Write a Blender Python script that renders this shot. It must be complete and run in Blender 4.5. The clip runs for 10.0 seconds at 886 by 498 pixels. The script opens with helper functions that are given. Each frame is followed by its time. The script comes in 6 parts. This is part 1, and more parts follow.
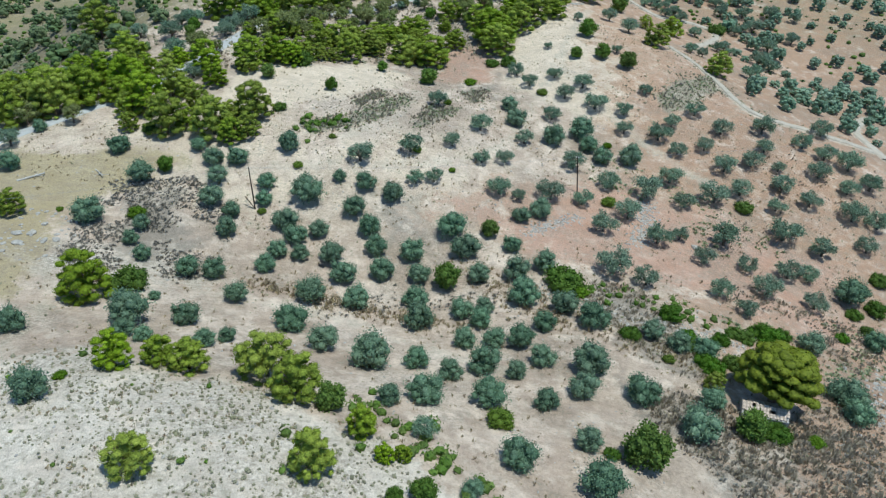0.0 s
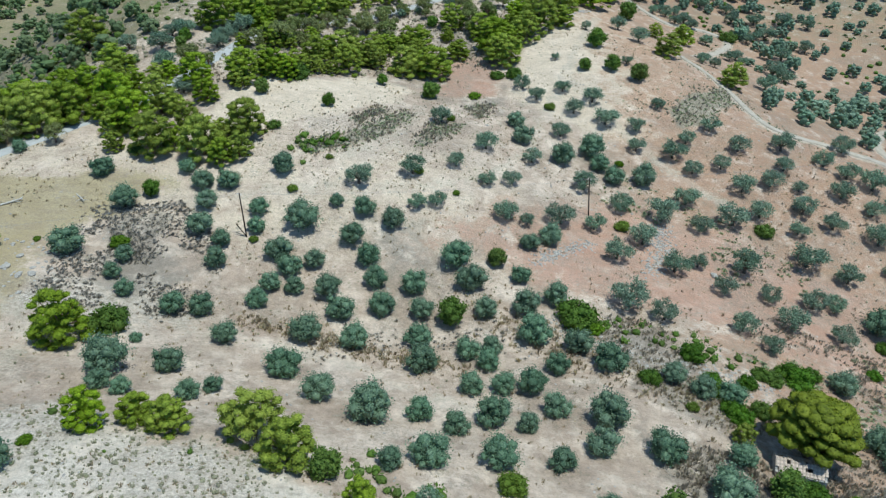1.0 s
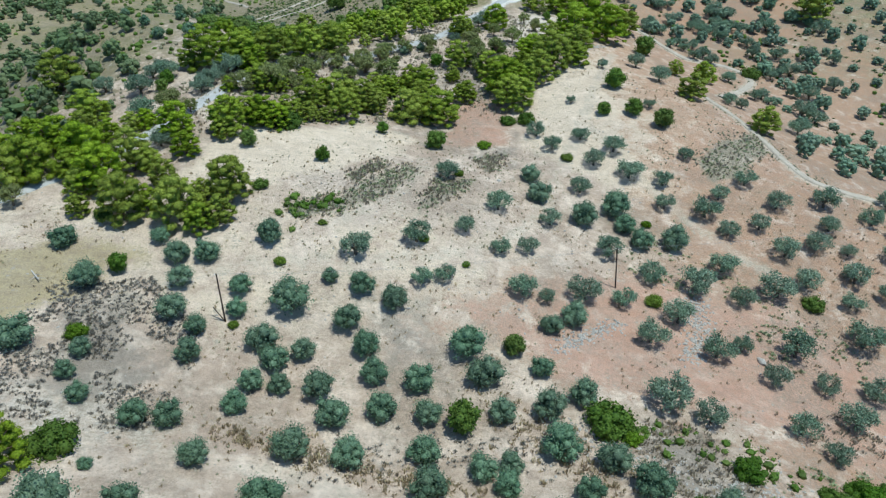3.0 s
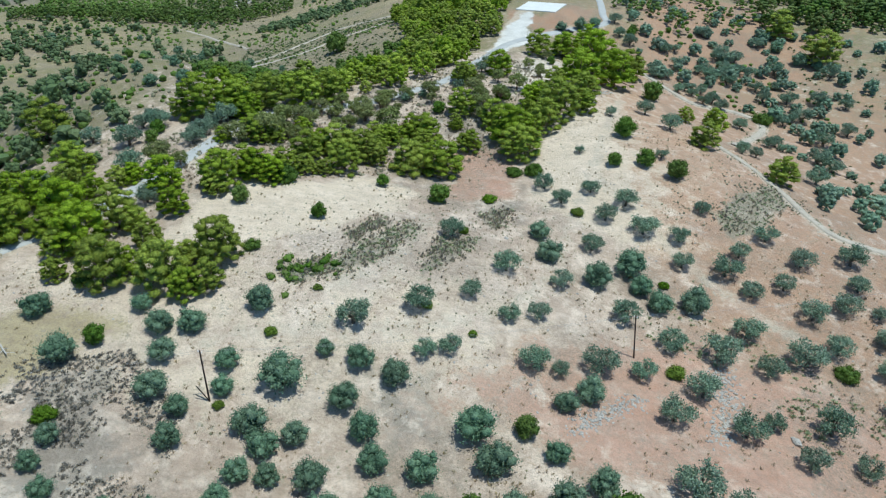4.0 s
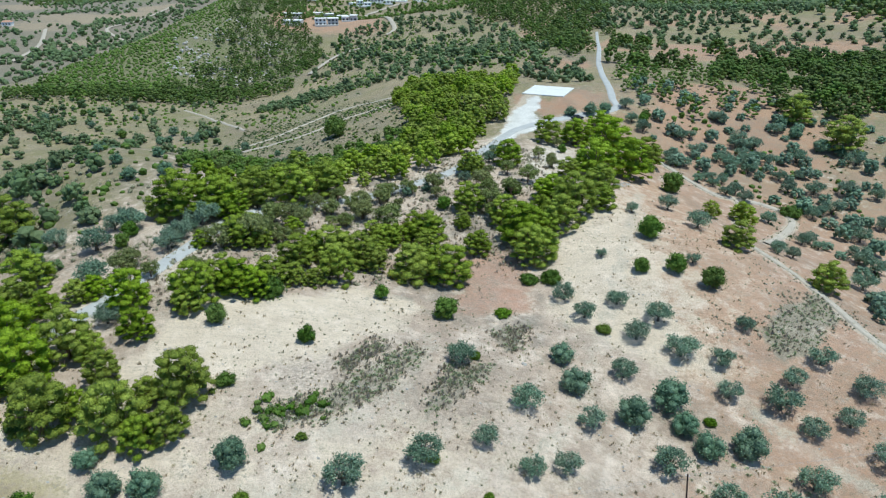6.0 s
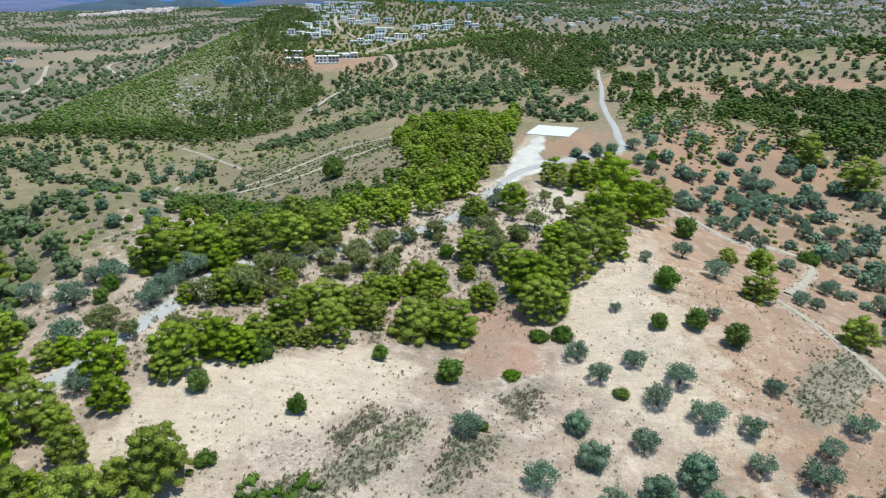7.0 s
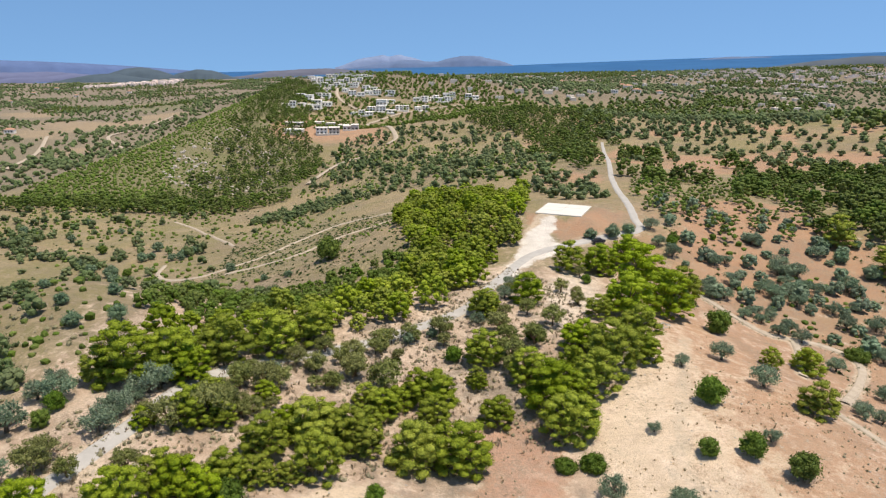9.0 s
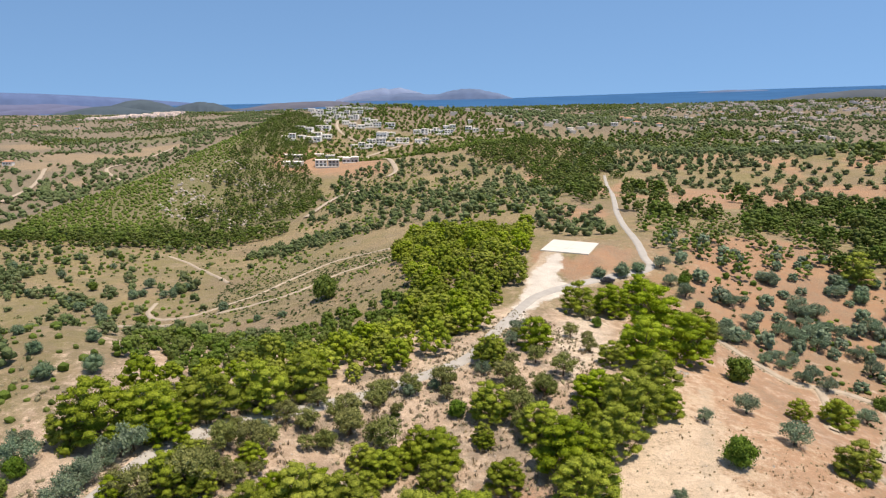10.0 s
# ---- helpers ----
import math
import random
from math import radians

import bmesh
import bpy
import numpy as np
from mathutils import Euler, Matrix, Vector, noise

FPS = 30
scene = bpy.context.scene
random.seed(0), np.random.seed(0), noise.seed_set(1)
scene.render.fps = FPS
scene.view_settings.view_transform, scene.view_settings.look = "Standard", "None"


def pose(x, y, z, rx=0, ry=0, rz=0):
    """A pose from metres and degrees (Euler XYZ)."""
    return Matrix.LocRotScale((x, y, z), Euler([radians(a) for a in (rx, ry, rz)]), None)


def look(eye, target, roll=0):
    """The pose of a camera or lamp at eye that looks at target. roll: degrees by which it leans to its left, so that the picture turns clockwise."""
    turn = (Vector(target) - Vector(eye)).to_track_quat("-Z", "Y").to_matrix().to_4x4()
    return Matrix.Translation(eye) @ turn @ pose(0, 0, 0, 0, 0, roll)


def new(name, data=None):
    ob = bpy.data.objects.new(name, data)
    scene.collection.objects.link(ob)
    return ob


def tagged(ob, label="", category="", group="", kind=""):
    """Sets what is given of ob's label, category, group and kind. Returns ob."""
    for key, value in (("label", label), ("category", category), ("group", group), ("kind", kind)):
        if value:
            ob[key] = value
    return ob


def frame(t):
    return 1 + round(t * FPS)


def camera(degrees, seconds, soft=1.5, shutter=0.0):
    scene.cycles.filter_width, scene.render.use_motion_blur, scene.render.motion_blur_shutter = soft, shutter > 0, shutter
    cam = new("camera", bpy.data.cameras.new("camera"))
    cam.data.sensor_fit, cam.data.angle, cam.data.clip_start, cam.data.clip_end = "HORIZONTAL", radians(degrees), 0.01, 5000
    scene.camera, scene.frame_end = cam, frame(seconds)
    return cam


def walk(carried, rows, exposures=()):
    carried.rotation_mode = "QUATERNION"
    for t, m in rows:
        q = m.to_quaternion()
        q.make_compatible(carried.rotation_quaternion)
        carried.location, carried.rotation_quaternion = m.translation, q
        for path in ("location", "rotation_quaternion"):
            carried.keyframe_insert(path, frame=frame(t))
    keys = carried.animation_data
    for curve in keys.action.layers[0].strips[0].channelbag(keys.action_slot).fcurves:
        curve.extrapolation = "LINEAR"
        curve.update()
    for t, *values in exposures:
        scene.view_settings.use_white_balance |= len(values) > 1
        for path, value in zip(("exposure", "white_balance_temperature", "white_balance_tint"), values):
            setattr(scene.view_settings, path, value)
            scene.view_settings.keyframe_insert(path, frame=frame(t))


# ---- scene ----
cam = camera(63.6, 10.0, 1.25)
METRES, EYE, TILT, LEAN, TURN = 96.0, 64.0, -32.74, 0.0, 0.0
ROWS = [
    (0.0, 0.0, 0.0, 0.0, -0.0, -0.0, -0.0),
    (0.5, -0.0035, 0.0411, 0.0265, -0.01, -0.02, 0.03),
    (1.0, -0.0069, 0.0823, 0.0531, -0.0, -0.02, 0.02),
    (1.5, -0.0104, 0.1238, 0.0797, -0.01, -0.01, 0.01),
    (2.0, -0.0133, 0.1627, 0.1045, 0.0, -0.01, 0.02),
    (3.5, -0.0246, 0.2877, 0.1856, -0.02, 2.63, -0.02),
    (4.0, -0.0283, 0.33, 0.2122, -0.03, 4.07, -0.02),
    (4.5, -0.0318, 0.372, 0.2389, -0.04, 5.52, -0.02),
    (5.0, -0.0354, 0.4141, 0.2657, -0.05, 6.9, -0.02),
    (5.5, -0.0387, 0.4567, 0.292, -0.07, 8.27, -0.06),
    (7.0, -0.0487, 0.5838, 0.3714, -0.12, 12.36, -0.13),
    (7.5, -0.0523, 0.6267, 0.3982, -0.14, 13.71, -0.14),
    (8.0, -0.0557, 0.6699, 0.4254, -0.15, 15.04, -0.17),
    (8.5, -0.0588, 0.7133, 0.4526, -0.16, 16.38, -0.19),
    (9.0, -0.062, 0.7566, 0.48, -0.18, 17.72, -0.23),
    (9.5, -0.0652, 0.7993, 0.5072, -0.2, 19.0, -0.24),
    (10.0, -0.068, 0.8424, 0.5344, -0.22, 20.21, -0.26),
]
walk(cam, [(t, pose(0, 0, EYE, TILT, LEAN, TURN) @ pose(METRES * x, METRES * y, METRES * z, 90 + pitch, roll, yaw)) for t, x, y, z, yaw, pitch, roll in ROWS],
     [(0, -0.08, 5900, -2), (5.5, -0.03, 5900, -2), (7, 0.06, 6350, 3), (7.5, 0.09, 6800, 7), (8.5, 0.10, 7600, 12), (10, 0.15, 8400, 17)])

# ---- light ----
SUN = Vector((0.26, -0.10, 0.96)).normalized()
world = bpy.data.worlds.new("sky")
scene.world = world
world.use_nodes = True
wn = world.node_tree
sky = wn.nodes.new("ShaderNodeTexSky")
sky.sky_type = "NISHITA"
sky.sun_disc = False
sky.sun_elevation = math.asin(SUN.z)
sky.sun_rotation = math.atan2(SUN.x, SUN.y)
sky.altitude = 100.0
sky.air_density = 1.0
sky.dust_density = 0.0
sky.ozone_density = 2.0
wn.nodes["Background"].inputs["Strength"].default_value = 0.15
# the horizon is clear and blue: the sky is read from a little higher up than it stands
wc = wn.nodes.new("ShaderNodeTexCoord")
wm = wn.nodes.new("ShaderNodeMapping")
wm.inputs["Scale"].default_value, wm.inputs["Location"].default_value = (1, 1, 0.8), (0, 0, 0.30)
wn.links.new(wc.outputs["Generated"], wm.inputs["Vector"])
wn.links.new(wm.outputs["Vector"], sky.inputs["Vector"])
# clear deep blue low down, whiter overhead near the sun
wz = wn.nodes.new("ShaderNodeSeparateXYZ")
wr = wn.nodes.new("ShaderNodeMapRange")
wr.inputs["From Min"].default_value, wr.inputs["From Max"].default_value = 0.12, 0.45
wg = wn.nodes.new("ShaderNodeMix")
wg.data_type = "RGBA"
wg.inputs[6].default_value, wg.inputs[7].default_value = (0.66, 1.0, 1.22, 1), (1.02, 1.0, 0.92, 1)
wt = wn.nodes.new("ShaderNodeMix")
wt.data_type, wt.blend_type = "RGBA", "MULTIPLY"
wt.inputs[0].default_value = 1.0
wn.links.new(wc.outputs["Generated"], wz.inputs[0])
wn.links.new(wz.outputs["Z"], wr.inputs["Value"])
wn.links.new(wr.outputs["Result"], wg.inputs[0])
wn.links.new(wg.outputs[2], wt.inputs[7])
wn.links.new(sky.outputs["Color"], wt.inputs[6])
wn.links.new(wt.outputs[2], wn.nodes["Background"].inputs["Color"])
sun_data = bpy.data.lights.new("sun", "SUN")
sun_data.energy, sun_data.angle, sun_data.color = 4.2, radians(0.55), (1.0, 0.96, 0.90)
sun = new("sun", sun_data)
sun.matrix_basis = look(SUN * 300, (0, 0, 0))
scene.view_settings.exposure = 0.0

# ---- materials ----
def material(name, rough=0.9):
    m = bpy.data.materials.new(name)
    m.use_nodes = True
    b = m.node_tree.nodes["Principled BSDF"]
    b.inputs["Roughness"].default_value = rough
    b.inputs["Specular IOR Level"].default_value = 0.25
    return m, m.node_tree, b


def nd(nt, kind, **kw):
    n = nt.nodes.new(kind)
    for k, v in kw.items():
        n.inputs[k].default_value = v
    return n


def mixed(nt, fac, a, b, blend="MIX"):
    """A colour mix; fac, a and b are sockets or values."""
    n = nt.nodes.new("ShaderNodeMix")
    n.data_type, n.blend_type = "RGBA", blend
    for sock, v in ((n.inputs[0], fac), (n.inputs[6], a), (n.inputs[7], b)):
        if hasattr(v, "is_output"):
            nt.links.new(v, sock)
        else:
            sock.default_value = (*v, 1) if isinstance(v, tuple) and len(v) == 3 else v
    return n.outputs[2]


def noise_at(nt, scale, detail=4.0, rough=0.6, coords="Object", lo=0.35, hi=0.65):
    tc = nt.nodes.new("ShaderNodeTexCoord")
    n = nd(nt, "ShaderNodeTexNoise", Scale=scale, Detail=detail, Roughness=rough)
    nt.links.new(tc.outputs[coords], n.inputs["Vector"])
    return stretched(nt, n.outputs["Fac"], lo, hi)


def stretched(nt, s, lo, hi, to_lo=0.0, to_hi=1.0):
    r = nt.nodes.new("ShaderNodeMapRange")
    nt.links.new(s, r.inputs["Value"])
    for k, v in (("From Min", lo), ("From Max", hi), ("To Min", to_lo), ("To Max", to_hi)):
        r.inputs[k].default_value = v
    return r.outputs["Result"]


def math_of(nt, op, a, b=0.0):
    n = nt.nodes.new("ShaderNodeMath")
    n.operation = op
    for sock, v in ((n.inputs[0], a), (n.inputs[1], b)):
        if hasattr(v, "is_output"):
            nt.links.new(v, sock)
        else:
            sock.default_value = v
    return n.outputs[0]


def bumped(nt, b, height, strength=0.5, dist=0.1):
    n = nt.nodes.new("ShaderNodeBump")
    n.inputs["Strength"].default_value, n.inputs["Distance"].default_value = strength, dist
    nt.links.new(height, n.inputs["Height"])
    nt.links.new(n.outputs["Normal"], b.inputs["Normal"])


def foliage(name, dark, mid, light, rough=0.65, gloss=0.25):
    """Leaves: colour varies from tree to tree and from spray to spray."""
    m, nt, b = material(name, rough)
    b.inputs["Specular IOR Level"].default_value = gloss
    geo = nt.nodes.new("ShaderNodeNewGeometry")
    info = nt.nodes.new("ShaderNodeObjectInfo")
    speck = noise_at(nt, 5.0, 2.0, 0.5, lo=0.38, hi=0.62)
    patch = noise_at(nt, 0.9, 2.0)
    f = math_of(nt, "ADD", math_of(nt, "MULTIPLY", geo.outputs["Random Per Island"], 0.55), math_of(nt, "MULTIPLY", speck, 0.45))
    c = mixed(nt, stretched(nt, f, 0.1, 0.6), dark, mid)
    c = mixed(nt, stretched(nt, f, 0.6, 0.95), c, light)
    c = mixed(nt, math_of(nt, "MULTIPLY", patch, 0.35), c, light)
    stand = noise_at(nt, 0.035, 3.0)
    c = mixed(nt, math_of(nt, "MULTIPLY", stand, 0.40), c, dark)
    hsv = nt.nodes.new("ShaderNodeHueSaturation")
    nt.links.new(c, hsv.inputs["Color"])
    tone = nt.nodes.new("ShaderNodeAttribute")
    tone.attribute_name = "tree_tone"
    own = math_of(nt, "FRACT", math_of(nt, "ADD", info.outputs["Random"], tone.outputs["Fac"]))
    other = math_of(nt, "FRACT", math_of(nt, "MULTIPLY", own, 7.31))
    nt.links.new(stretched(nt, own, 0, 1, 0.80, 1.18), hsv.inputs["Value"])
    nt.links.new(stretched(nt, other, 0, 1, 1.10, 0.95), hsv.inputs["Saturation"])
    nt.links.new(stretched(nt, other, 0, 1, 0.505, 0.482), hsv.inputs["Hue"])
    nt.links.new(hsv.outputs["Color"], b.inputs["Base Color"])
    bumped(nt, b, noise_at(nt, 9.0, 3.0, 0.6), 0.5, 0.05)
    thin = nt.nodes.new("ShaderNodeBsdfTranslucent")
    nt.links.new(hsv.outputs["Color"], thin.inputs["Color"])
    both = nt.nodes.new("ShaderNodeMixShader")
    both.inputs[0].default_value = 0.22
    nt.links.new(b.outputs[0], both.inputs[1])
    nt.links.new(thin.outputs[0], both.inputs[2])
    nt.links.new(both.outputs[0], nt.nodes["Material Output"].inputs["Surface"])
    return m


def plain(name, col, vary=0.15, scale=3.0, rough=0.85, bump=0.3):
    m, nt, b = material(name, rough)
    f = noise_at(nt, scale, 6.0)
    f2 = noise_at(nt, scale * 9, 3.0)
    lo = tuple(v * (1 - vary) for v in col)
    hi = tuple(min(1, v * (1 + vary)) for v in col)
    c = mixed(nt, f, lo, hi)
    c = mixed(nt, math_of(nt, "MULTIPLY", f2, 0.35), c, lo)
    nt.links.new(c, b.inputs["Base Color"])
    bumped(nt, b, f2, bump, 0.05)
    return m


OLIVE_LEAF = foliage("olive_leaf", (0.082, 0.150, 0.089), (0.146, 0.243, 0.148), (0.268, 0.374, 0.243))
OLD_OLIVE_LEAF = foliage("old_olive_leaf", (0.113, 0.187, 0.117), (0.192, 0.289, 0.192), (0.331, 0.422, 0.305))
PINE_NEEDLE = foliage("pine_needle", (0.096, 0.155, 0.017), (0.251, 0.356, 0.037), (0.416, 0.503, 0.075))
THIN_NEEDLE = foliage("thin_pine_needle", (0.121, 0.163, 0.054), (0.218, 0.260, 0.084), (0.339, 0.363, 0.145))
BROAD_LEAF = foliage("broad_leaf", (0.054, 0.117, 0.022), (0.108, 0.198, 0.031), (0.207, 0.306, 0.063))
UMBRELLA_NEEDLE = foliage("umbrella_pine_needle", (0.087, 0.123, 0.009), (0.168, 0.222, 0.014), (0.255, 0.306, 0.028))
BUSH_LEAF = foliage("bush_leaf", (0.068, 0.135, 0.013), (0.126, 0.216, 0.018), (0.189, 0.288, 0.045))
DARK_LEAF = foliage("dark_bush_leaf", (0.040, 0.100, 0.012), (0.080, 0.165, 0.016), (0.130, 0.220, 0.035))
SCRUB_LEAF = foliage("scrub_leaf", (0.223, 0.224, 0.133), (0.317, 0.309, 0.201), (0.428, 0.407, 0.292))
MAQUIS_LEAF = foliage("maquis_leaf", (0.061, 0.119, 0.020), (0.127, 0.211, 0.036), (0.206, 0.294, 0.078))
HILL_PINE = foliage("dark_hill_pine", (0.054, 0.100, 0.022), (0.102, 0.164, 0.034), (0.172, 0.238, 0.056))
FAR_OLIVE_LEAF = foliage("far_olive_leaf", (0.074, 0.120, 0.050), (0.128, 0.190, 0.081), (0.213, 0.275, 0.128))
DRY_BROWN = foliage("dry_brown_grass", (0.300, 0.260, 0.190), (0.40, 0.35, 0.265), (0.50, 0.445, 0.34))
BANK_LEAF = foliage("bank_scrub_leaf", (0.262, 0.315, 0.176), (0.393, 0.442, 0.270), (0.576, 0.600, 0.388))
GREY_STEM = foliage("grey_dry_stems", (0.250, 0.232, 0.195), (0.360, 0.335, 0.285), (0.480, 0.450, 0.390))
DRY_GRASS = foliage("dry_grass", (0.330, 0.270, 0.160), (0.430, 0.360, 0.230), (0.540, 0.470, 0.330))
BARK = plain("bark", (0.16, 0.13, 0.10), 0.3, 4.0, 0.95, 0.6)
PINE_BARK = plain("pine_bark", (0.20, 0.14, 0.10), 0.3, 4.0, 0.95, 0.6)
POLE_WOOD = plain("tarred_pole_wood", (0.045, 0.030, 0.025), 0.3, 3.0, 0.8, 0.4)
STEEL = plain("galvanised_steel", (0.30, 0.30, 0.30), 0.15, 5.0, 0.5, 0.1)
STONE = plain("limestone", (0.44, 0.41, 0.37), 0.25, 2.0, 0.95, 0.6)
CONCRETE = plain("pale_concrete", (0.66, 0.66, 0.63), 0.06, 0.6, 0.8, 0.15)
WHITE_WALL = plain("whitewashed_wall", (0.86, 0.85, 0.82), 0.08, 0.5, 0.85, 0.1)
GREY_WALL = plain("raw_concrete_wall", (0.50, 0.49, 0.47), 0.12, 0.5, 0.85, 0.2)
ROOF_TILE = plain("clay_roof_tile", (0.46, 0.27, 0.19), 0.25, 1.5, 0.9, 0.5)
OLD_TILE = plain("weathered_roof_tile", (0.58, 0.47, 0.385), 0.35, 2.5, 0.95, 0.6)
WINDOW = plain("dark_window", (0.05, 0.05, 0.05), 0.2, 1.0, 0.5, 0.0)
DRIFTWOOD = plain("bleached_wood", (0.50, 0.47, 0.42), 0.2, 3.0, 0.9, 0.4)
ASPHALT = plain("sunbleached_asphalt", (0.42, 0.42, 0.41), 0.10, 0.35, 0.9, 0.3)
GRAVEL = plain("gravel_track", (0.44, 0.385, 0.315), 0.14, 0.5, 0.95, 0.5)


def ground_material():
    m, nt, b = material("dry_soil", 0.95)
    b.inputs["Specular IOR Level"].default_value = 0.1

    def attr(name):
        a = nt.nodes.new("ShaderNodeAttribute")
        a.attribute_name = name
        return a.outputs["Fac"]

    big = noise_at(nt, 0.045, 5.0, 0.6)
    mid = noise_at(nt, 0.28, 6.0, 0.65)
    fine = noise_at(nt, 1.7, 6.0, 0.7)
    grit = noise_at(nt, 7.0, 3.0, 0.7)
    c = mixed(nt, big, (0.485, 0.362, 0.278), (0.600, 0.475, 0.372))
    c = mixed(nt, math_of(nt, "MULTIPLY", mid, 0.6), c, (0.345, 0.245, 0.178))

    def edge(name, amount=0.55):
        s = math_of(nt, "ADD", attr(name), math_of(nt, "MULTIPLY", math_of(nt, "SUBTRACT", mid, 0.5), amount))
        s = math_of(nt, "ADD", s, math_of(nt, "MULTIPLY", math_of(nt, "SUBTRACT", fine, 0.5), 0.3))
        return stretched(nt, s, 0.3, 0.7)

    # unfarmed land: straw, olive-green grass and grey-brown earth in patches
    bush = noise_at(nt, 0.55, 5.0, 0.7, lo=0.44, hi=0.60)
    wild = mixed(nt, noise_at(nt, 0.013, 4.0, 0.6, lo=0.40, hi=0.60), (0.375, 0.290, 0.155), (0.255, 0.195, 0.125))
    wild = mixed(nt, math_of(nt, "MULTIPLY", noise_at(nt, 0.024, 5.0, 0.65, lo=0.39, hi=0.56), 0.85), wild, (0.185, 0.182, 0.062))
    wild = mixed(nt, math_of(nt, "MULTIPLY", noise_at(nt, 0.085, 5.0, 0.7, lo=0.52, hi=0.66), 0.60), wild, (0.46, 0.375, 0.26))
    wild = mixed(nt, math_of(nt, "MULTIPLY", bush, 0.60), wild, (0.115, 0.125, 0.045))
    lichen = noise_at(nt, 0.9, 8.0, 0.75, lo=0.50, hi=0.66)
    # bare bright patches, dry fuzz, and the harrow's streaks across the slope
    c = mixed(nt, math_of(nt, "MULTIPLY", noise_at(nt, 0.10, 8.0, 0.72, lo=0.50, hi=0.64), 0.75), c, (0.80, 0.665, 0.545))
    layers = [("pale", mixed(nt, mid, (0.640, 0.520, 0.390), (0.770, 0.640, 0.490)), 0.94),
              ("straw", mixed(nt, mid, (0.36, 0.29, 0.145), (0.46, 0.375, 0.21)), 0.9),
              ("chalk", mixed(nt, math_of(nt, "MULTIPLY", lichen, 0.80), mixed(nt, mid, (0.61, 0.530, 0.445), (0.84, 0.755, 0.650)), (0.34, 0.315, 0.235)), 0.95),
              ("grey", mixed(nt, fine, (0.185, 0.165, 0.138), (0.32, 0.282, 0.238)), 0.85),
              ("green", mixed(nt, mid, (0.17, 0.172, 0.065), (0.37, 0.285, 0.150)), 0.9),
              ("wild", wild, 0.95),
              # scrubby far ground, its colours cooled a little in place of haze
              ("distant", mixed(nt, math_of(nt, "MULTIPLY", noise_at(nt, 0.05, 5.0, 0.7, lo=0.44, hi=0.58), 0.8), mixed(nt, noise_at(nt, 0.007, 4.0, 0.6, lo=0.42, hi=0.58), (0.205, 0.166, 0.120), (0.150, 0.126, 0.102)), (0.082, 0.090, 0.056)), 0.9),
              ("lowland", mixed(nt, mid, (0.132, 0.130, 0.100), (0.195, 0.172, 0.130)), 0.85),
              ("heath", mixed(nt, fine, (0.065, 0.092, 0.024), (0.128, 0.150, 0.046)), 0.95),
              ("meadow", mixed(nt, mid, (0.085, 0.125, 0.045), (0.13, 0.165, 0.06)), 0.8),
              ("crops", mixed(nt, mid, (0.29, 0.222, 0.140), (0.37, 0.290, 0.190)), 0.85),
              ("red", mixed(nt, mid, (0.395, 0.205, 0.120), (0.470, 0.290, 0.185)), 0.92),
              ("salmon", mixed(nt, mid, (0.47, 0.265, 0.185), (0.58, 0.365, 0.275)), 0.85),
              ("banks", mixed(nt, fine, (0.175, 0.178, 0.122), (0.31, 0.292, 0.222)), 0.85),
              ("track", mixed(nt, fine, (0.56, 0.47, 0.36), (0.64, 0.56, 0.45)), 0.85)]
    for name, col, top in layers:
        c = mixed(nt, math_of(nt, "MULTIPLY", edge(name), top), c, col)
    tc = nt.nodes.new("ShaderNodeTexCoord")
    turn = nt.nodes.new("ShaderNodeMapping")
    turn.inputs["Rotation"].default_value, turn.inputs["Scale"].default_value = (0, 0, 0.5), (0.10, 1.1, 1.0)
    nt.links.new(tc.outputs["Object"], turn.inputs["Vector"])
    comb = nd(nt, "ShaderNodeTexNoise", Scale=1.0, Detail=5.0, Roughness=0.65)
    nt.links.new(turn.outputs["Vector"], comb.inputs["Vector"])
    c = mixed(nt, stretched(nt, comb.outputs["Fac"], 0.50, 0.70, 0.0, 0.30), c, (0.29, 0.225, 0.165))
    smooth_field = math_of(nt, "SUBTRACT", 1.0, math_of(nt, "MULTIPLY", edge("pale"), 0.65))
    litter = math_of(nt, "MULTIPLY", noise_at(nt, 0.75, 8.0, 0.78, lo=0.47, hi=0.66), smooth_field)
    c = mixed(nt, math_of(nt, "MULTIPLY", litter, 0.42), c, (0.245, 0.190, 0.158))
    crumbs = math_of(nt, "MULTIPLY", noise_at(nt, 5.5, 4.0, 0.8, lo=0.56, hi=0.66), smooth_field)
    c = mixed(nt, math_of(nt, "MULTIPLY", crumbs, 0.55), c, (0.215, 0.170, 0.128))
    bare = noise_at(nt, 0.30, 8.0, 0.75, lo=0.50, hi=0.64)
    tilled = math_of(nt, "MULTIPLY", math_of(nt, "SUBTRACT", 1.0, math_of(nt, "MAXIMUM", math_of(nt, "MAXIMUM", edge("wild"), edge("heath")), edge("straw"))), math_of(nt, "SUBTRACT", 1.0, math_of(nt, "MULTIPLY", edge("red"), 0.55)))
    bare = math_of(nt, "MULTIPLY", bare, tilled)
    c = mixed(nt, math_of(nt, "MULTIPLY", bare, 0.60), c, (0.86, 0.725, 0.595))
    weedy = math_of(nt, "MULTIPLY", noise_at(nt, 0.07, 5.0, 0.6, lo=0.46, hi=0.60), noise_at(nt, 2.4, 5.0, 0.75, lo=0.42, hi=0.60))
    c = mixed(nt, math_of(nt, "MULTIPLY", math_of(nt, "MULTIPLY", weedy, smooth_field), 0.75), c, (0.205, 0.168, 0.130))
    fuzz = noise_at(nt, 3.1, 6.0, 0.8, lo=0.52, hi=0.65)
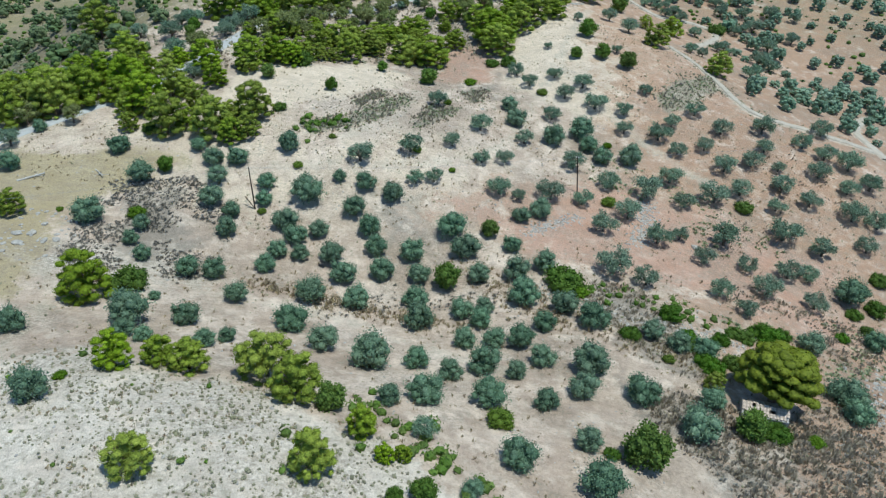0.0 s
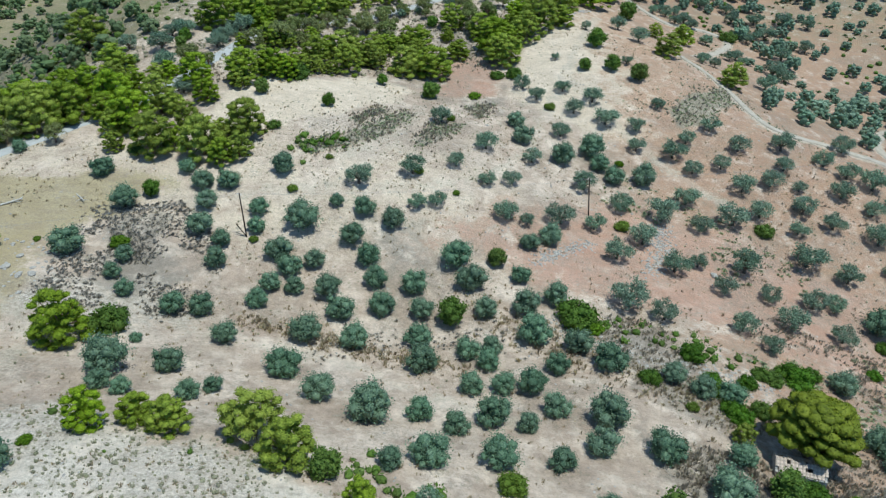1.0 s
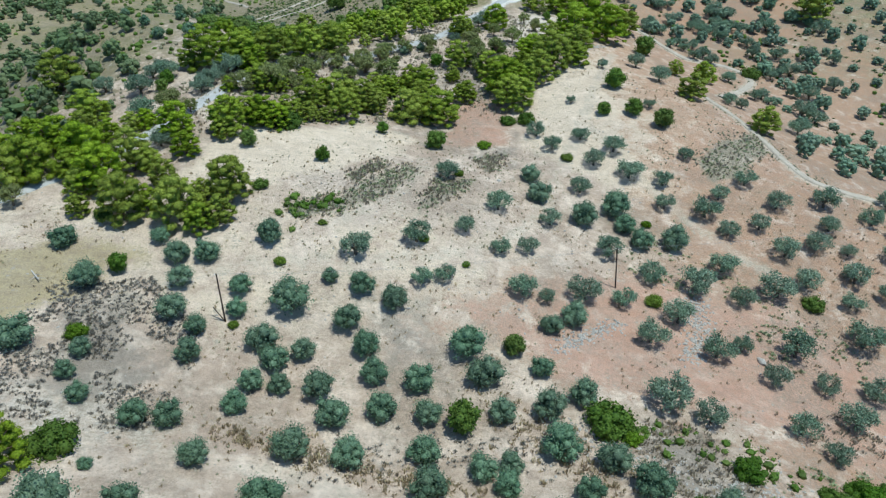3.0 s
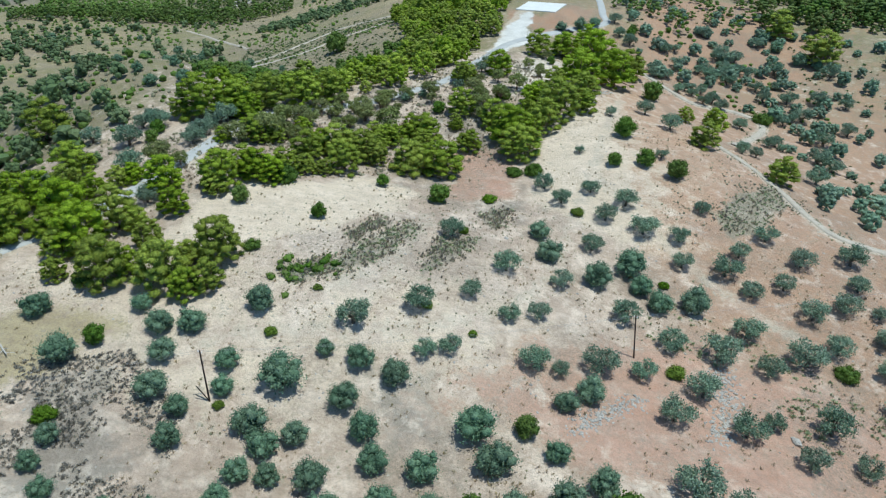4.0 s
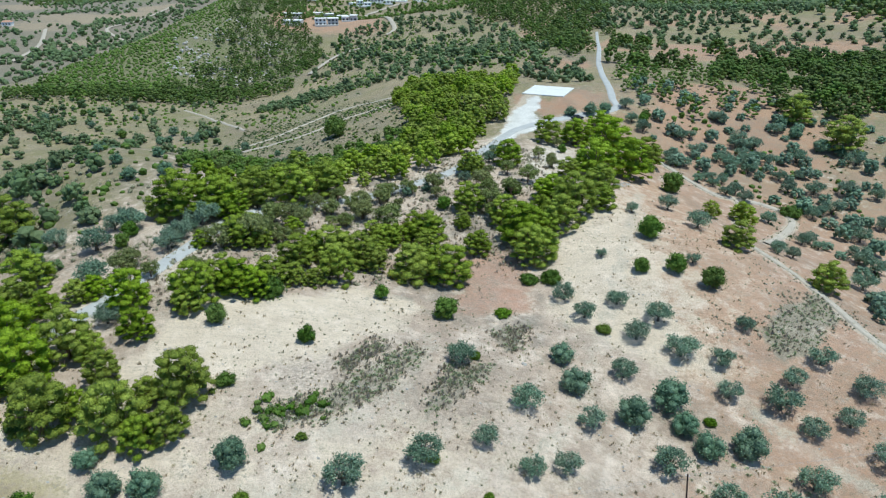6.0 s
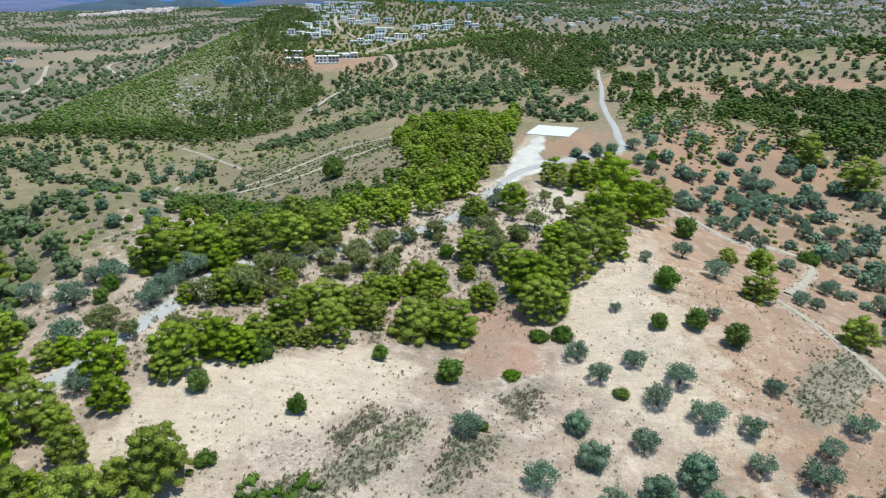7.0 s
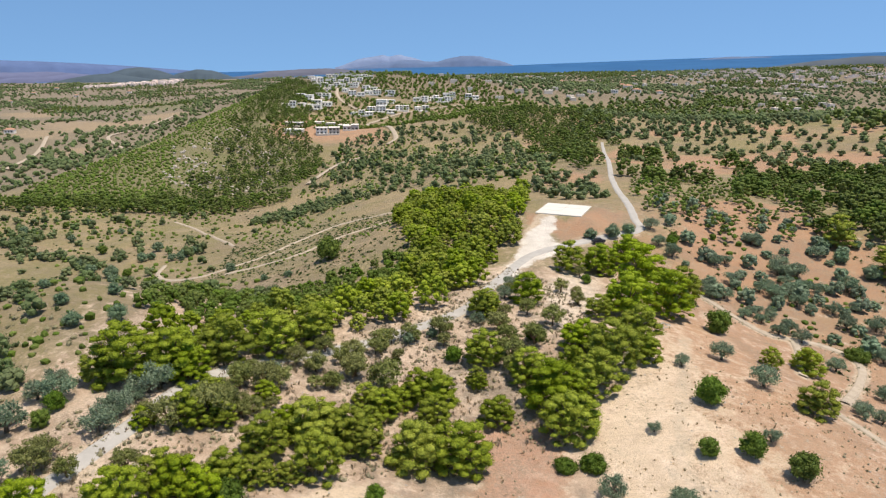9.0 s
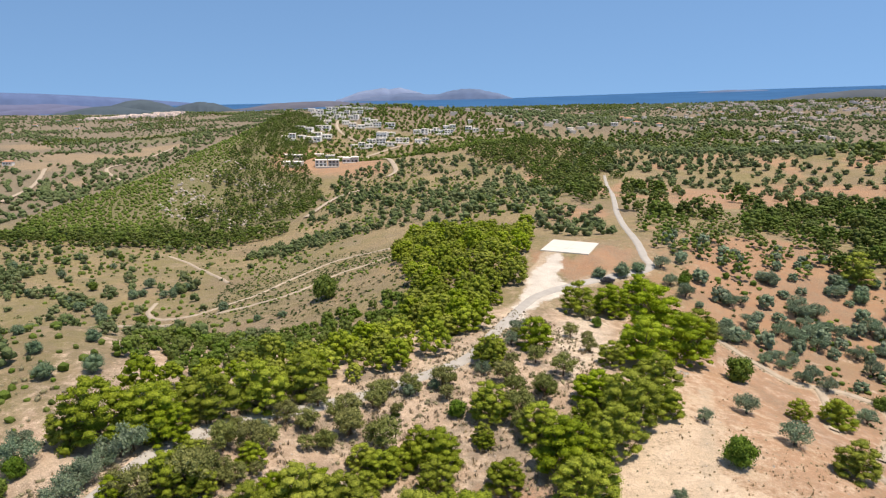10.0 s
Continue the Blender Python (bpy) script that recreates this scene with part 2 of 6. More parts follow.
    c = mixed(nt, math_of(nt, "MULTIPLY", math_of(nt, "MULTIPLY", fuzz, noise_at(nt, 0.16, 4.0, 0.6, lo=0.34, hi=0.56)), 0.65), c, (0.19, 0.155, 0.105))
    # dry tufts and darker crumbs
    tuft = stretched(nt, math_of(nt, "MULTIPLY", fine, mid), 0.42, 0.75)
    c = mixed(nt, math_of(nt, "MULTIPLY", tuft, 0.45), c, (0.20, 0.17, 0.11))
    c = mixed(nt, math_of(nt, "MULTIPLY", grit, 0.20), c, (0.60, 0.53, 0.44))
    c = mixed(nt, math_of(nt, "MULTIPLY", edge("apron"), 0.95), c, mixed(nt, mid, (0.58, 0.565, 0.53), (0.72, 0.70, 0.66)))
    nt.links.new(c, b.inputs["Base Color"])
    bumped(nt, b, math_of(nt, "ADD", fine, math_of(nt, "MULTIPLY", grit, 0.4)), 0.6, 0.25)
    return m


SOIL = ground_material()

# ---- the lie of the land: broad mounds (x, y, radius, height) over a plain ----
PLAIN = -22.4
PAD_Z = 14.4
NEAR_MOUNDS = [
    (-96, 40, 43, 1.8), (-48, 40, 43, 21.4), (-5, 40, 43, 18.9), (38, 40, 43, 3.5), (83, 40, 43, 13.1), (-96, 88, 43, 17.1),
    (-48, 88, 43, 6.4), (-5, 88, 43, -3.7), (38, 88, 43, 13.1), (83, 88, 43, -8.8), (-96, 136, 43, 14.4), (-48, 136, 43, 9.8),
    (-5, 136, 43, 18.9), (38, 136, 43, -2.1), (83, 136, 43, 11.5), (-96, 184, 43, 8.5), (-48, 184, 43, 21.0), (-5, 184, 43, -1.1),
    (38, 184, 43, 17.9), (83, 184, 43, 5.6), (-96, 232, 43, 29.8), (-48, 232, 43, 6.6), (-5, 232, 43, 16.6), (38, 232, 43, 8.3),
    (83, 232, 43, 1.6),
]
MID_MOUNDS = [
    (-160, 320, 112, -3.7), (-64, 312, 72, 9.1), (8, 312, 64, 19.4), (80, 312, 72, 11.8), (160, 304, 96, 20.2), (-96, 416, 96, -0.5),
    (32, 432, 96, 19.4), (176, 464, 128, 12.0), (-288, 528, 176, 9.6), (-176, 640, 160, -17.1), (-64, 592, 128, 16.3), (128, 624, 176, 9.0),
    (-48, 768, 176, -7.4), (-176, 832, 192, -10.1), (368, 640, 240, 57.6), (-96, 1040, 256, 0.8), (80, 1280, 352, 10.7), (-176, 1360, 320, 58.4),
    (-560, 960, 352, -1.1), (560, 1200, 400, 5.3), (-800, 1760, 640, -23.5), (400, 2080, 640, 1.4), (1120, 2080, 800, 22.6), (-1120, 2880, 960, -15.5),
    (640, 2880, 800, 32.3),
]
FAR_MOUNDS = [
    (-237, 728, 96, 22.6), (-256, 608, 96, -4.5), (-248, 896, 128, 39.4), (-240, 1040, 128, 18.2), (-96, 832, 96, 14.6), (-144, 528, 96, -19.5),
    (-32, 704, 112, 3.2), (56, 816, 128, 28.6), (-32, 1152, 144, -10.1), (-192, 528, 72, 7.7), (240, 576, 112, -17.4), (120, 288, 48, -8.3),
    (264, 1600, 288, 15.0), (-432, 1216, 256, -24.5), (-688, 2400, 480, 17.6), (1360, 2640, 480, 0.8), (-128, 944, 112, -19.2),
]

FAR_MOUNDS += [(340, 650, 200, -18.0)]


def lattice(ix, iy, seed):
    h = np.sin(ix * 127.1 + iy * 311.7 + seed * 74.7) * 43758.5453
    return h - np.floor(h)


def field(x, y, size, seed=0, octaves=3):
    """Smooth random field, 0 to 1, with features of the given size in metres."""
    x, y = np.asarray(x, float) / size, np.asarray(y, float) / size
    total, amp, norm = 0.0, 1.0, 0.0
    for o in range(octaves):
        ix, iy = np.floor(x), np.floor(y)
        fx, fy = x - ix, y - iy
        fx, fy = fx * fx * (3 - 2 * fx), fy * fy * (3 - 2 * fy)
        a = lattice(ix, iy, seed + o) * (1 - fx) + lattice(ix + 1, iy, seed + o) * fx
        b = lattice(ix, iy + 1, seed + o) * (1 - fx) + lattice(ix + 1, iy + 1, seed + o) * fx
        total, norm = total + amp * (a * (1 - fy) + b * fy), norm + amp
        x, y, amp = x * 2.03 + 11.7, y * 2.03 + 5.3, amp * 0.5
    return total / norm


def smooth(v, lo, hi):
    t = np.clip((v - lo) / (hi - lo), 0, 1)
    return t * t * (3 - 2 * t)


CREST_Y = (500, 545, 600, 650, 700, 770, 860, 980, 1120, 1250, 1500)
CREST_X = (-292, -282, -270, -262, -248, -241, -236, -236, -232, -224, -210)
CREST_Z = (-28, -28, -23, -17, -11, -2, 7, 14, 26, 29, 20)


def ground_z(x, y):
    x, y = np.asarray(x, float), np.asarray(y, float)
    z = np.full(np.broadcast(x, y).shape, PLAIN)
    for cx, cy, r, h in NEAR_MOUNDS + MID_MOUNDS + FAR_MOUNDS:
        z = z + h * np.exp(-((x - cx) ** 2 + (y - cy) ** 2) / r ** 2)
    d = np.hypot(x, y)
    far = smooth(d, 500, 1400)
    z = z + (field(x, y, 9, 3) - 0.5) * 0.7 * (1 - far)
    z = level(x, y, z)
    z = z + (field(x, y, 160, 7) - 0.5) * 14 * far
    # the wooded hill falls steeply to the plain behind its crest
    cx, cz = np.interp(y, CREST_Y, CREST_X), np.interp(y, CREST_Y, CREST_Z)
    along = smooth(y, 500, 580) * (1 - smooth(y, 1250, 1500)) * (1 - smooth(cx - x, 260, 460))
    behind = smooth(cx - x, 0, 85)
    ridge = np.exp(-((x - cx) / 42) ** 2) * (x >= cx) + (x < cx)
    z = z + along * (ridge * (cz - z) * (1 - behind) + behind * (-33.0 - z) * (x < cx))
    shore = smooth(d, 1900, 2900)
    rise = 1.0 - 8.0 * smooth(x, -500, 100) + 88.0 * np.clip(x / np.maximum(y, 1.0), -0.40, 0.75)
    z = z * (1 - shore) + (rise + (field(x, y, 260, 9) - 0.5) * 10) * shore
    z = z + 16 * np.exp(-((x + 900) / 150) ** 2 - ((y - 2490) / 130) ** 2)
    return z - 70 * smooth(d, 3050, 3400)


def level(x, y, z):
    """The terrace that was cut for the slab."""
    a = radians(-22)
    u = np.abs((x - 34.8) * math.cos(a) + (y - 320) * math.sin(a))
    v = np.abs(-(x - 34.8) * math.sin(a) + (y - 320) * math.cos(a))
    w = 1 - smooth(np.maximum(u - 7.9, v - 8.9), 0.6, 9.0)
    return z * (1 - w) + PAD_Z * w


def gz(x, y):
    return float(ground_z(np.array([x]), np.array([y]))[0])


def near_line(x, y, pts):
    """Distance of each place from a polyline."""
    best = np.full(np.shape(x), 1e9)
    for (ax, ay), (bx, by) in zip(pts, pts[1:]):
        dx, dy = bx - ax, by - ay
        t = np.clip(((x - ax) * dx + (y - ay) * dy) / (dx * dx + dy * dy), 0, 1)
        best = np.minimum(best, np.hypot(x - ax - t * dx, y - ay - t * dy))
    return best


def inside(x, y, poly):
    """Which places lie within a polygon."""
    odd = np.zeros(np.shape(x), bool)
    for (ax, ay), (bx, by) in zip(poly, poly[1:] + poly[:1]):
        cross = (ay > y) != (by > y)
        odd ^= cross & (x < (bx - ax) * (y - ay) / (by - ay + 1e-9) + ax)
    return odd


def curve_through(pts, step=2.0):
    """A polyline smoothed through its points (Catmull-Rom)."""
    p = [Vector((*q, 0)) for q in pts]
    p = [2 * p[0] - p[1]] + p + [2 * p[-1] - p[-2]]
    out = []
    for a, b, c, d in zip(p, p[1:], p[2:], p[3:]):
        n = max(2, int((c - b).length / step))
        for i in range(n):
            t = i / n
            q = 0.5 * (2 * b + (c - a) * t + (2 * a - 5 * b + 4 * c - d) * t * t + (3 * b - a - 3 * c + d) * t ** 3)
            out.append((q.x, q.y))
    return out + [(p[-2].x, p[-2].y)]


# roads and tracks, as lines in the plan
ROAD = curve_through([(-112, 92), (-98, 112), (-85, 127), (-75, 138), (-63, 149), (-55, 162), (-50, 174), (-46, 188), (-37, 202), (-28, 210),
                      (-21, 215), (-10, 223), (0, 232), (6, 249), (10, 261), (18, 279), (29, 288), (42, 296), (56.5, 306), (57.6, 316), (60.2, 334), (64.6, 363), (69.9, 396.6), (74.6, 425), (93.8, 518), (114.5, 627)])
DRIVE = curve_through([(17, 277), (20, 290), (24, 303), (29, 314)])
TRACK_EAST = curve_through([(64.9, 203.0), (66.3, 197.6), (68.5, 191.1), (71.0, 180.2), (72.5, 170.2), (74.8, 165.0), (78.3, 162.8), (82.1, 161.7), (104.1, 157.7)])
TRACK_LOOP = curve_through([(57, 276), (62.2, 266.3), (67.6, 254.8), (71.8, 247.7), (78.4, 246.8), (85.4, 246.7), (90.7, 243.5), (90.5, 237.1), (84.1, 227.0), (72.0, 211.4)])
TRACK_SPUR = curve_through([(79.0, 247.0), (76.2, 237.6), (69.4, 222.5)])
TRACK_FAR_EAST = curve_through([(125, 190), (112, 180), (105, 168), (106, 155)])
HILL_PATHS = [curve_through(p) for p in (
    [(-25, 399), (-50, 402), (-64, 385), (-73, 358), (-82, 345), (-94, 336), (-108, 341), (-118, 356), (-121, 371)],
    [(-24, 370), (-43, 356), (-56, 334), (-70, 330), (-83, 329)],
    [(-164, 499), (-149, 484), (-121, 438), (-100, 400)],
    [(-170, 322), (-152, 335), (-147, 341), (-129, 342), (-98, 327)])]
FIELD_PATHS = [curve_through(p) for p in (
    [(-52, 56), (-54, 73), (-57, 84), (-66, 92)],
    [(-46, 116), (-30, 122), (-12, 124), (8, 132), (18, 150), (28, 176), (38, 205), (46, 228)],
    [(-38, 88), (-18, 85), (-4, 78), (8, 72)],
    [(30, 176), (44, 150), (60, 132)],
    [(-22.3, 130.1), (-15.8, 134.6), (-9.6, 142.6), (-6.4, 149.8), (-6.0, 157)])]
FAR_ROADS = [curve_through(p, 12) for p in (
    [(-104, 600), (-100, 620), (-90, 675), (-73, 690)],
    [(-56, 735), (-49, 752), (-54, 790), (-66, 850), (-98, 975)],
    [(-98, 979), (-67, 1037), (-24, 1085), (31, 1119), (90, 1150)],
    [(-118, 1040), (-142, 1075), (-157, 1130), (-162, 1184)],
    [(-384, 701), (-416, 809), (-487, 962)], [(-340, 840), (-414, 966), (-416, 1073), (-450, 1290)],
    [(420, 1100), (520, 1180), (600, 1210)])]

STRAW_FIELD = [(-110, 84), (-64, 76), (-57, 82), (-58, 92), (-62, 103), (-57, 113), (-48, 120), (-60, 125), (-78, 124), (-110, 130)]
CHALK_HILL = [(-80, 20), (-62, 62), (-44, 66), (-24, 62), (-8, 55), (0, 47), (6, 30), (0, 0), (-60, -20)]
TAN_FIELD = [(-50, 140), (-44, 154), (-30, 166), (-14, 172), (-4, 168), (-8, 156), (-18, 146), (-32, 138)]
CLEARING = [(20, 168), (18, 186), (26, 206), (36, 226), (50, 244), (58, 238), (58, 216), (62, 196), (60, 176), (44, 158), (30, 156)]
RED_FIELD = [(2, 112), (14, 120), (30, 128), (44, 130), (60, 120), (78, 112), (76, 96), (56, 94), (40, 98), (22, 104)]
RED_FAR = [(62, 262), (64, 290), (72, 330), (90, 360), (118, 352), (136, 318), (126, 280), (100, 262), (80, 256)]
RED_FAR_TOP = [(110, 470), (150, 560), (240, 600), (300, 560), (220, 480), (150, 440)]
PAD_SLOPE = [(22, 316), (29, 309), (35, 306), (46, 322), (56, 322), (50, 306), (39, 292), (31, 291), (28, 298), (20, 300)]
APRON = [(19, 296), (27, 311), (31, 310), (27, 297), (30, 286), (22.5, 278), (16, 270), (10, 253), (6, 253), (15, 279)]
STONY_GAP = [(18.9, 253.8), (28.8, 270.3), (37.3, 267.1), (30.5, 241.2), (19.1, 221.1), (16.1, 228.9)]
DRY_BANKS = [[(25.5, 97.9), (32.7, 97.5), (34.2, 90.3), (39.0, 82.2), (40.0, 76.6), (34.0, 72.6), (30.0, 76.6), (25.9, 81.0), (22.6, 91.8)],
             [(49.6, 72.2), (62.4, 81.1), (66.7, 77.8), (57.3, 64.6), (41.4, 61.7)],
             [(50.9, 103.7), (60.7, 100.8), (73.2, 99.5), (77.3, 93.4), (62.4, 81.1), (62.6, 96.3), (54.7, 96.3), (47.2, 96.7)]]
SCRUB_BANK = [(25, 72), (36, 68), (56, 66), (76, 60), (70, 44), (46, 44), (33, 52), (26, 62)]

GREEN_HILL = [(-290, 500), (-200, 530), (-150, 560), (-118, 585), (-108, 650), (-118, 745), (-150, 830), (-170, 1000), (-185, 1180), (-240, 1180), (-248, 980), (-250, 860), (-256, 770), (-262, 700), (-278, 650), (-284, 600), (-290, 545)]
FLANK = [(-262, 492), (-200, 530), (-190, 560), (-215, 640), (-240, 720), (-262, 695), (-284, 645), (-300, 600), (-278, 530)]
VILLA_HILL = [(-190, 820), (-120, 860), (-60, 850), (0, 790), (60, 810), (120, 900), (130, 1120), (60, 1330), (-80, 1360), (-200, 1330), (-200, 1100)]


# banks of grey scrub between the terraces, and fields in the far plain
BANKS = [[(-19.2, 145.1), (-13.2, 153.4), (-12.5, 150.6), (-17.8, 143.4)], [(-19.5, 138.6), (-8.2, 154.6), (-6.8, 150.4), (-11.1, 141.2), (-15.9, 136.0), (-20.0, 134.0)],
         [(-6.2, 139.1), (-3.0, 150.1), (4.1, 150.8), (1.3, 145.5), (-5.2, 136.4)], [(4.1, 160.9), (11.1, 165.5), (10.1, 159.0), (7.1, 155.4)],
         [(-28, 134.2), (-24.2, 137.2), (-19.1, 138.2), (-19.1, 134.0), (-25.9, 131.4)], [(52, 166), (59.6, 174), (70, 182), (70, 174), (58, 161), (51, 161)]]
CROPS = [[(-625, 1112), (-510, 1031), (-458, 946), (-521, 950)], [(-700, 1310), (-500, 1160), (-470, 1215), (-450, 1290), (-430, 1130), (-480, 1020), (-560, 1090)], [(-410, 820), (-401, 900), (-368, 840), (-373, 775)],
         [(-506, 1268), (-475, 1345), (-436, 1330), (-450, 1187)], [(-850, 1468), (-820, 1540), (-695, 1401), (-728, 1325)], [(-330, 1230), (-290, 1300), (-270, 1240), (-300, 1180)], [(-900, 1250), (-780, 1180), (-740, 1120), (-860, 1140)]]
MEADOW = [(-745, 1780), (-655, 1860), (-450, 1400), (-560, 1400)]


def build_ground():
    def steps(lo, hi, unit, out_lo, out_hi, grow=1.055):
        v = list(np.arange(lo, hi + unit / 2, unit))
        s = unit
        while v[-1] < out_hi:
            s *= grow
            v.append(v[-1] + s)
        s, head = unit, [lo]
        while head[-1] > out_lo:
            s *= grow
            head.append(head[-1] - s)
        return np.array(head[:0:-1] + v)

    xs = steps(-85, 100, 1.1, -4800, 4800)
    ys = steps(28, 260, 1.15, -1500, 4900, 1.035)
    X, Y = np.meshgrid(xs, ys)
    x, y = X.ravel(), Y.ravel()
    z = ground_z(x, y)
    # wheel ruts and furrows
    near = (np.abs(x) < 130) & (y < 280)
    z = z + np.where(near, (field(x, y, 2.2, 21) - 0.5) * 0.28, 0)
    nx, ny = len(xs), len(ys)
    i = np.arange(nx * ny).reshape(ny, nx)
    quads = np.stack([i[:-1, :-1], i[:-1, 1:], i[1:, 1:], i[1:, :-1]], -1).reshape(-1, 4)
    me = bpy.data.meshes.new("ground")
    me.vertices.add(len(x))
    me.vertices.foreach_set("co", np.stack([x, y, z], -1).ravel())
    me.loops.add(quads.size)
    me.loops.foreach_set("vertex_index", quads.ravel().astype(np.int32))
    me.polygons.add(len(quads))
    me.polygons.foreach_set("loop_start", np.arange(0, quads.size, 4, dtype=np.int32))
    me.polygons.foreach_set("use_smooth", np.ones(len(quads), bool))
    me.update()
    wx = x + (field(x, y, 14, 31) - 0.5) * 14
    wy = y + (field(x, y, 14, 32) - 0.5) * 14

    def zone(poly, soft=6.0):
        d = near_line(wx, wy, poly + poly[:1])
        return np.where(inside(wx, wy, poly), 0.5 + np.minimum(d / soft, 0.5), 0.5 - np.minimum(d / soft, 0.5))

    def zone_tight(poly, soft):
        tx, ty = x + (field(x, y, 4, 33) - 0.5) * 3, y + (field(x, y, 4, 34) - 0.5) * 3
        d = near_line(tx, ty, poly + poly[:1])
        return np.where(inside(tx, ty, poly), 0.5 + np.minimum(d / soft, 0.5), 0.5 - np.minimum(d / soft, 0.5))

    def lines(paths, half, soft):
        d = np.full(len(x), 1e9)
        for p in paths:
            d = np.minimum(d, near_line(x, y, p))
        return 1 - smooth(d, half, half + soft)

    far = smooth(np.hypot(x, y), 240, 420)
    patch = field(x, y, 70, 41)
    patch2 = field(x, y, 45, 47)
    tracks = np.maximum.reduce([lines(FIELD_PATHS, 0.7, 1.8) * 0.55, lines([ROAD], 2.2, 2.4) * 0.7 * (1 - smooth(y, 290, 320)), lines([DRIVE], 1.6, 3.0),
                                lines([TRACK_EAST, TRACK_LOOP, TRACK_SPUR, TRACK_FAR_EAST], 1.0, 1.6) * 0.8])
    left_valley = smooth(-x + (y - 200) * 0.10, 45, 95) * smooth(y, 145, 200)
    left_slope = smooth(y, 265, 290) * (1 - smooth(y, 400, 430)) * smooth(-x, -4, 20) * (1 - smooth(-x, 120, 160))
    masks = {
        "red": np.maximum.reduce([zone(RED_FIELD, 14), zone(RED_FAR, 16), zone(RED_FAR_TOP, 30), zone([(-2, 178), (-2, 190), (12, 190), (14, 172), (4, 168)], 6), zone_tight(PAD_SLOPE, 4), zone([(-172, 785), (-182, 857), (-165, 945), (-115, 965), (-80, 880), (-63, 800), (-56, 750), (-104, 774)], 20),
                                  far * smooth(patch2, 0.55, 0.66) * 0.75 * smooth(x, 10, 70) * (1 - smooth(y, 700, 1400)), 0.70 * smooth(x, 20, 52) * (1 - far)]),
        "pale": np.maximum.reduce([zone(TAN_FIELD, 5), zone(CLEARING, 8), 0.55 * (1 - smooth(np.abs(y - 122), 8, 24)) * (1 - smooth(x, 0, 30)), far * smooth(patch, 0.62, 0.74) * 0.7]),
        "straw": np.maximum(zone(STRAW_FIELD, 8), far * smooth(field(x, y, 90, 53), 0.50, 0.68)),
        "chalk": np.maximum.reduce([zone(CHALK_HILL, 4), 0.8 * zone_tight(STONY_GAP, 5), zone([(-58, 100), (-40, 98), (-34, 88), (-46, 84), (-58, 90)], 8) * 0.7]),
        "grey": np.maximum.reduce([zone(SCRUB_BANK, 8), *[zone_tight(p, 6) for p in DRY_BANKS], 0.72 * smooth(x + (90 - y) * 0.2, 40, 60) * smooth(field(x, y, 16, 58), 0.30, 0.55) * (1 - smooth(y, 190, 240)), 0.62 * smooth(y + x * 0.5, 150, 175) * (1 - smooth(y, 236, 262)) * (1 - smooth(x, 14, 22)) * smooth(field(x, y, 9, 57), 0.38, 0.6), zone([(-60, 112), (-44, 116), (-36, 106), (-40, 90), (-54, 96)], 10) * 0.8, zone([(-16, 118), (0, 116), (4, 104), (-8, 98), (-18, 106)], 12) * 0.65]),
        "green": np.maximum.reduce([left_valley * smooth(patch, 0.30, 0.55) * 0.95, left_slope * (0.55 + 0.6 * smooth(field(x, y, 11, 59), 0.35, 0.6)), far * smooth(patch2, 0.62, 0.42) * 0.9, zone(GREEN_HILL, 20), zone(VILLA_HILL, 40) * 0.9]),
        "wild": np.maximum.reduce([left_valley, left_slope * 0.9, far, smooth(y, 252, 285) * 0.8, smooth(np.hypot(x, y), 200, 280) * smooth(x, 50, 80) * 0.7]),
        # grows with distance, as the haze tint in this layer's colour does
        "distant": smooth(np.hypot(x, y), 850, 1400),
        "crops": np.maximum.reduce([zone(p, 40) for p in CROPS] + [zone([(-720, 1795), (-705, 1830), (-600, 1632), (-551, 1470), (-640, 1600)], 20)]),
        "meadow": zone(MEADOW, 60),
        "lowland": smooth(-x - 0.12 * y, 150, 260) * smooth(y, 480, 620),
        "heath": np.maximum(zone(GREEN_HILL, 25), 0.8 * zone(FLANK, 25)),
        "salmon": np.maximum(zone(RED_FIELD, 12), 0.8 * zone([(-2, 178), (-2, 190), (12, 190), (14, 172), (4, 168)], 6)),
        "banks": np.maximum.reduce([zone_tight(p, 2.2) for p in BANKS]),
        "apron": zone_tight(APRON, 2.6),
        "track": tracks,
    }
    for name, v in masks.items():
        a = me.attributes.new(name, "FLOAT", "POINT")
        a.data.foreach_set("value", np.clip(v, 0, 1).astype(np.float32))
    me.materials.append(SOIL)
    ob = tagged(new("ground", me), "dry hillside of pale and reddish soil with faint wheel tracks", "ground", kind="structure")
    return ob


build_ground()


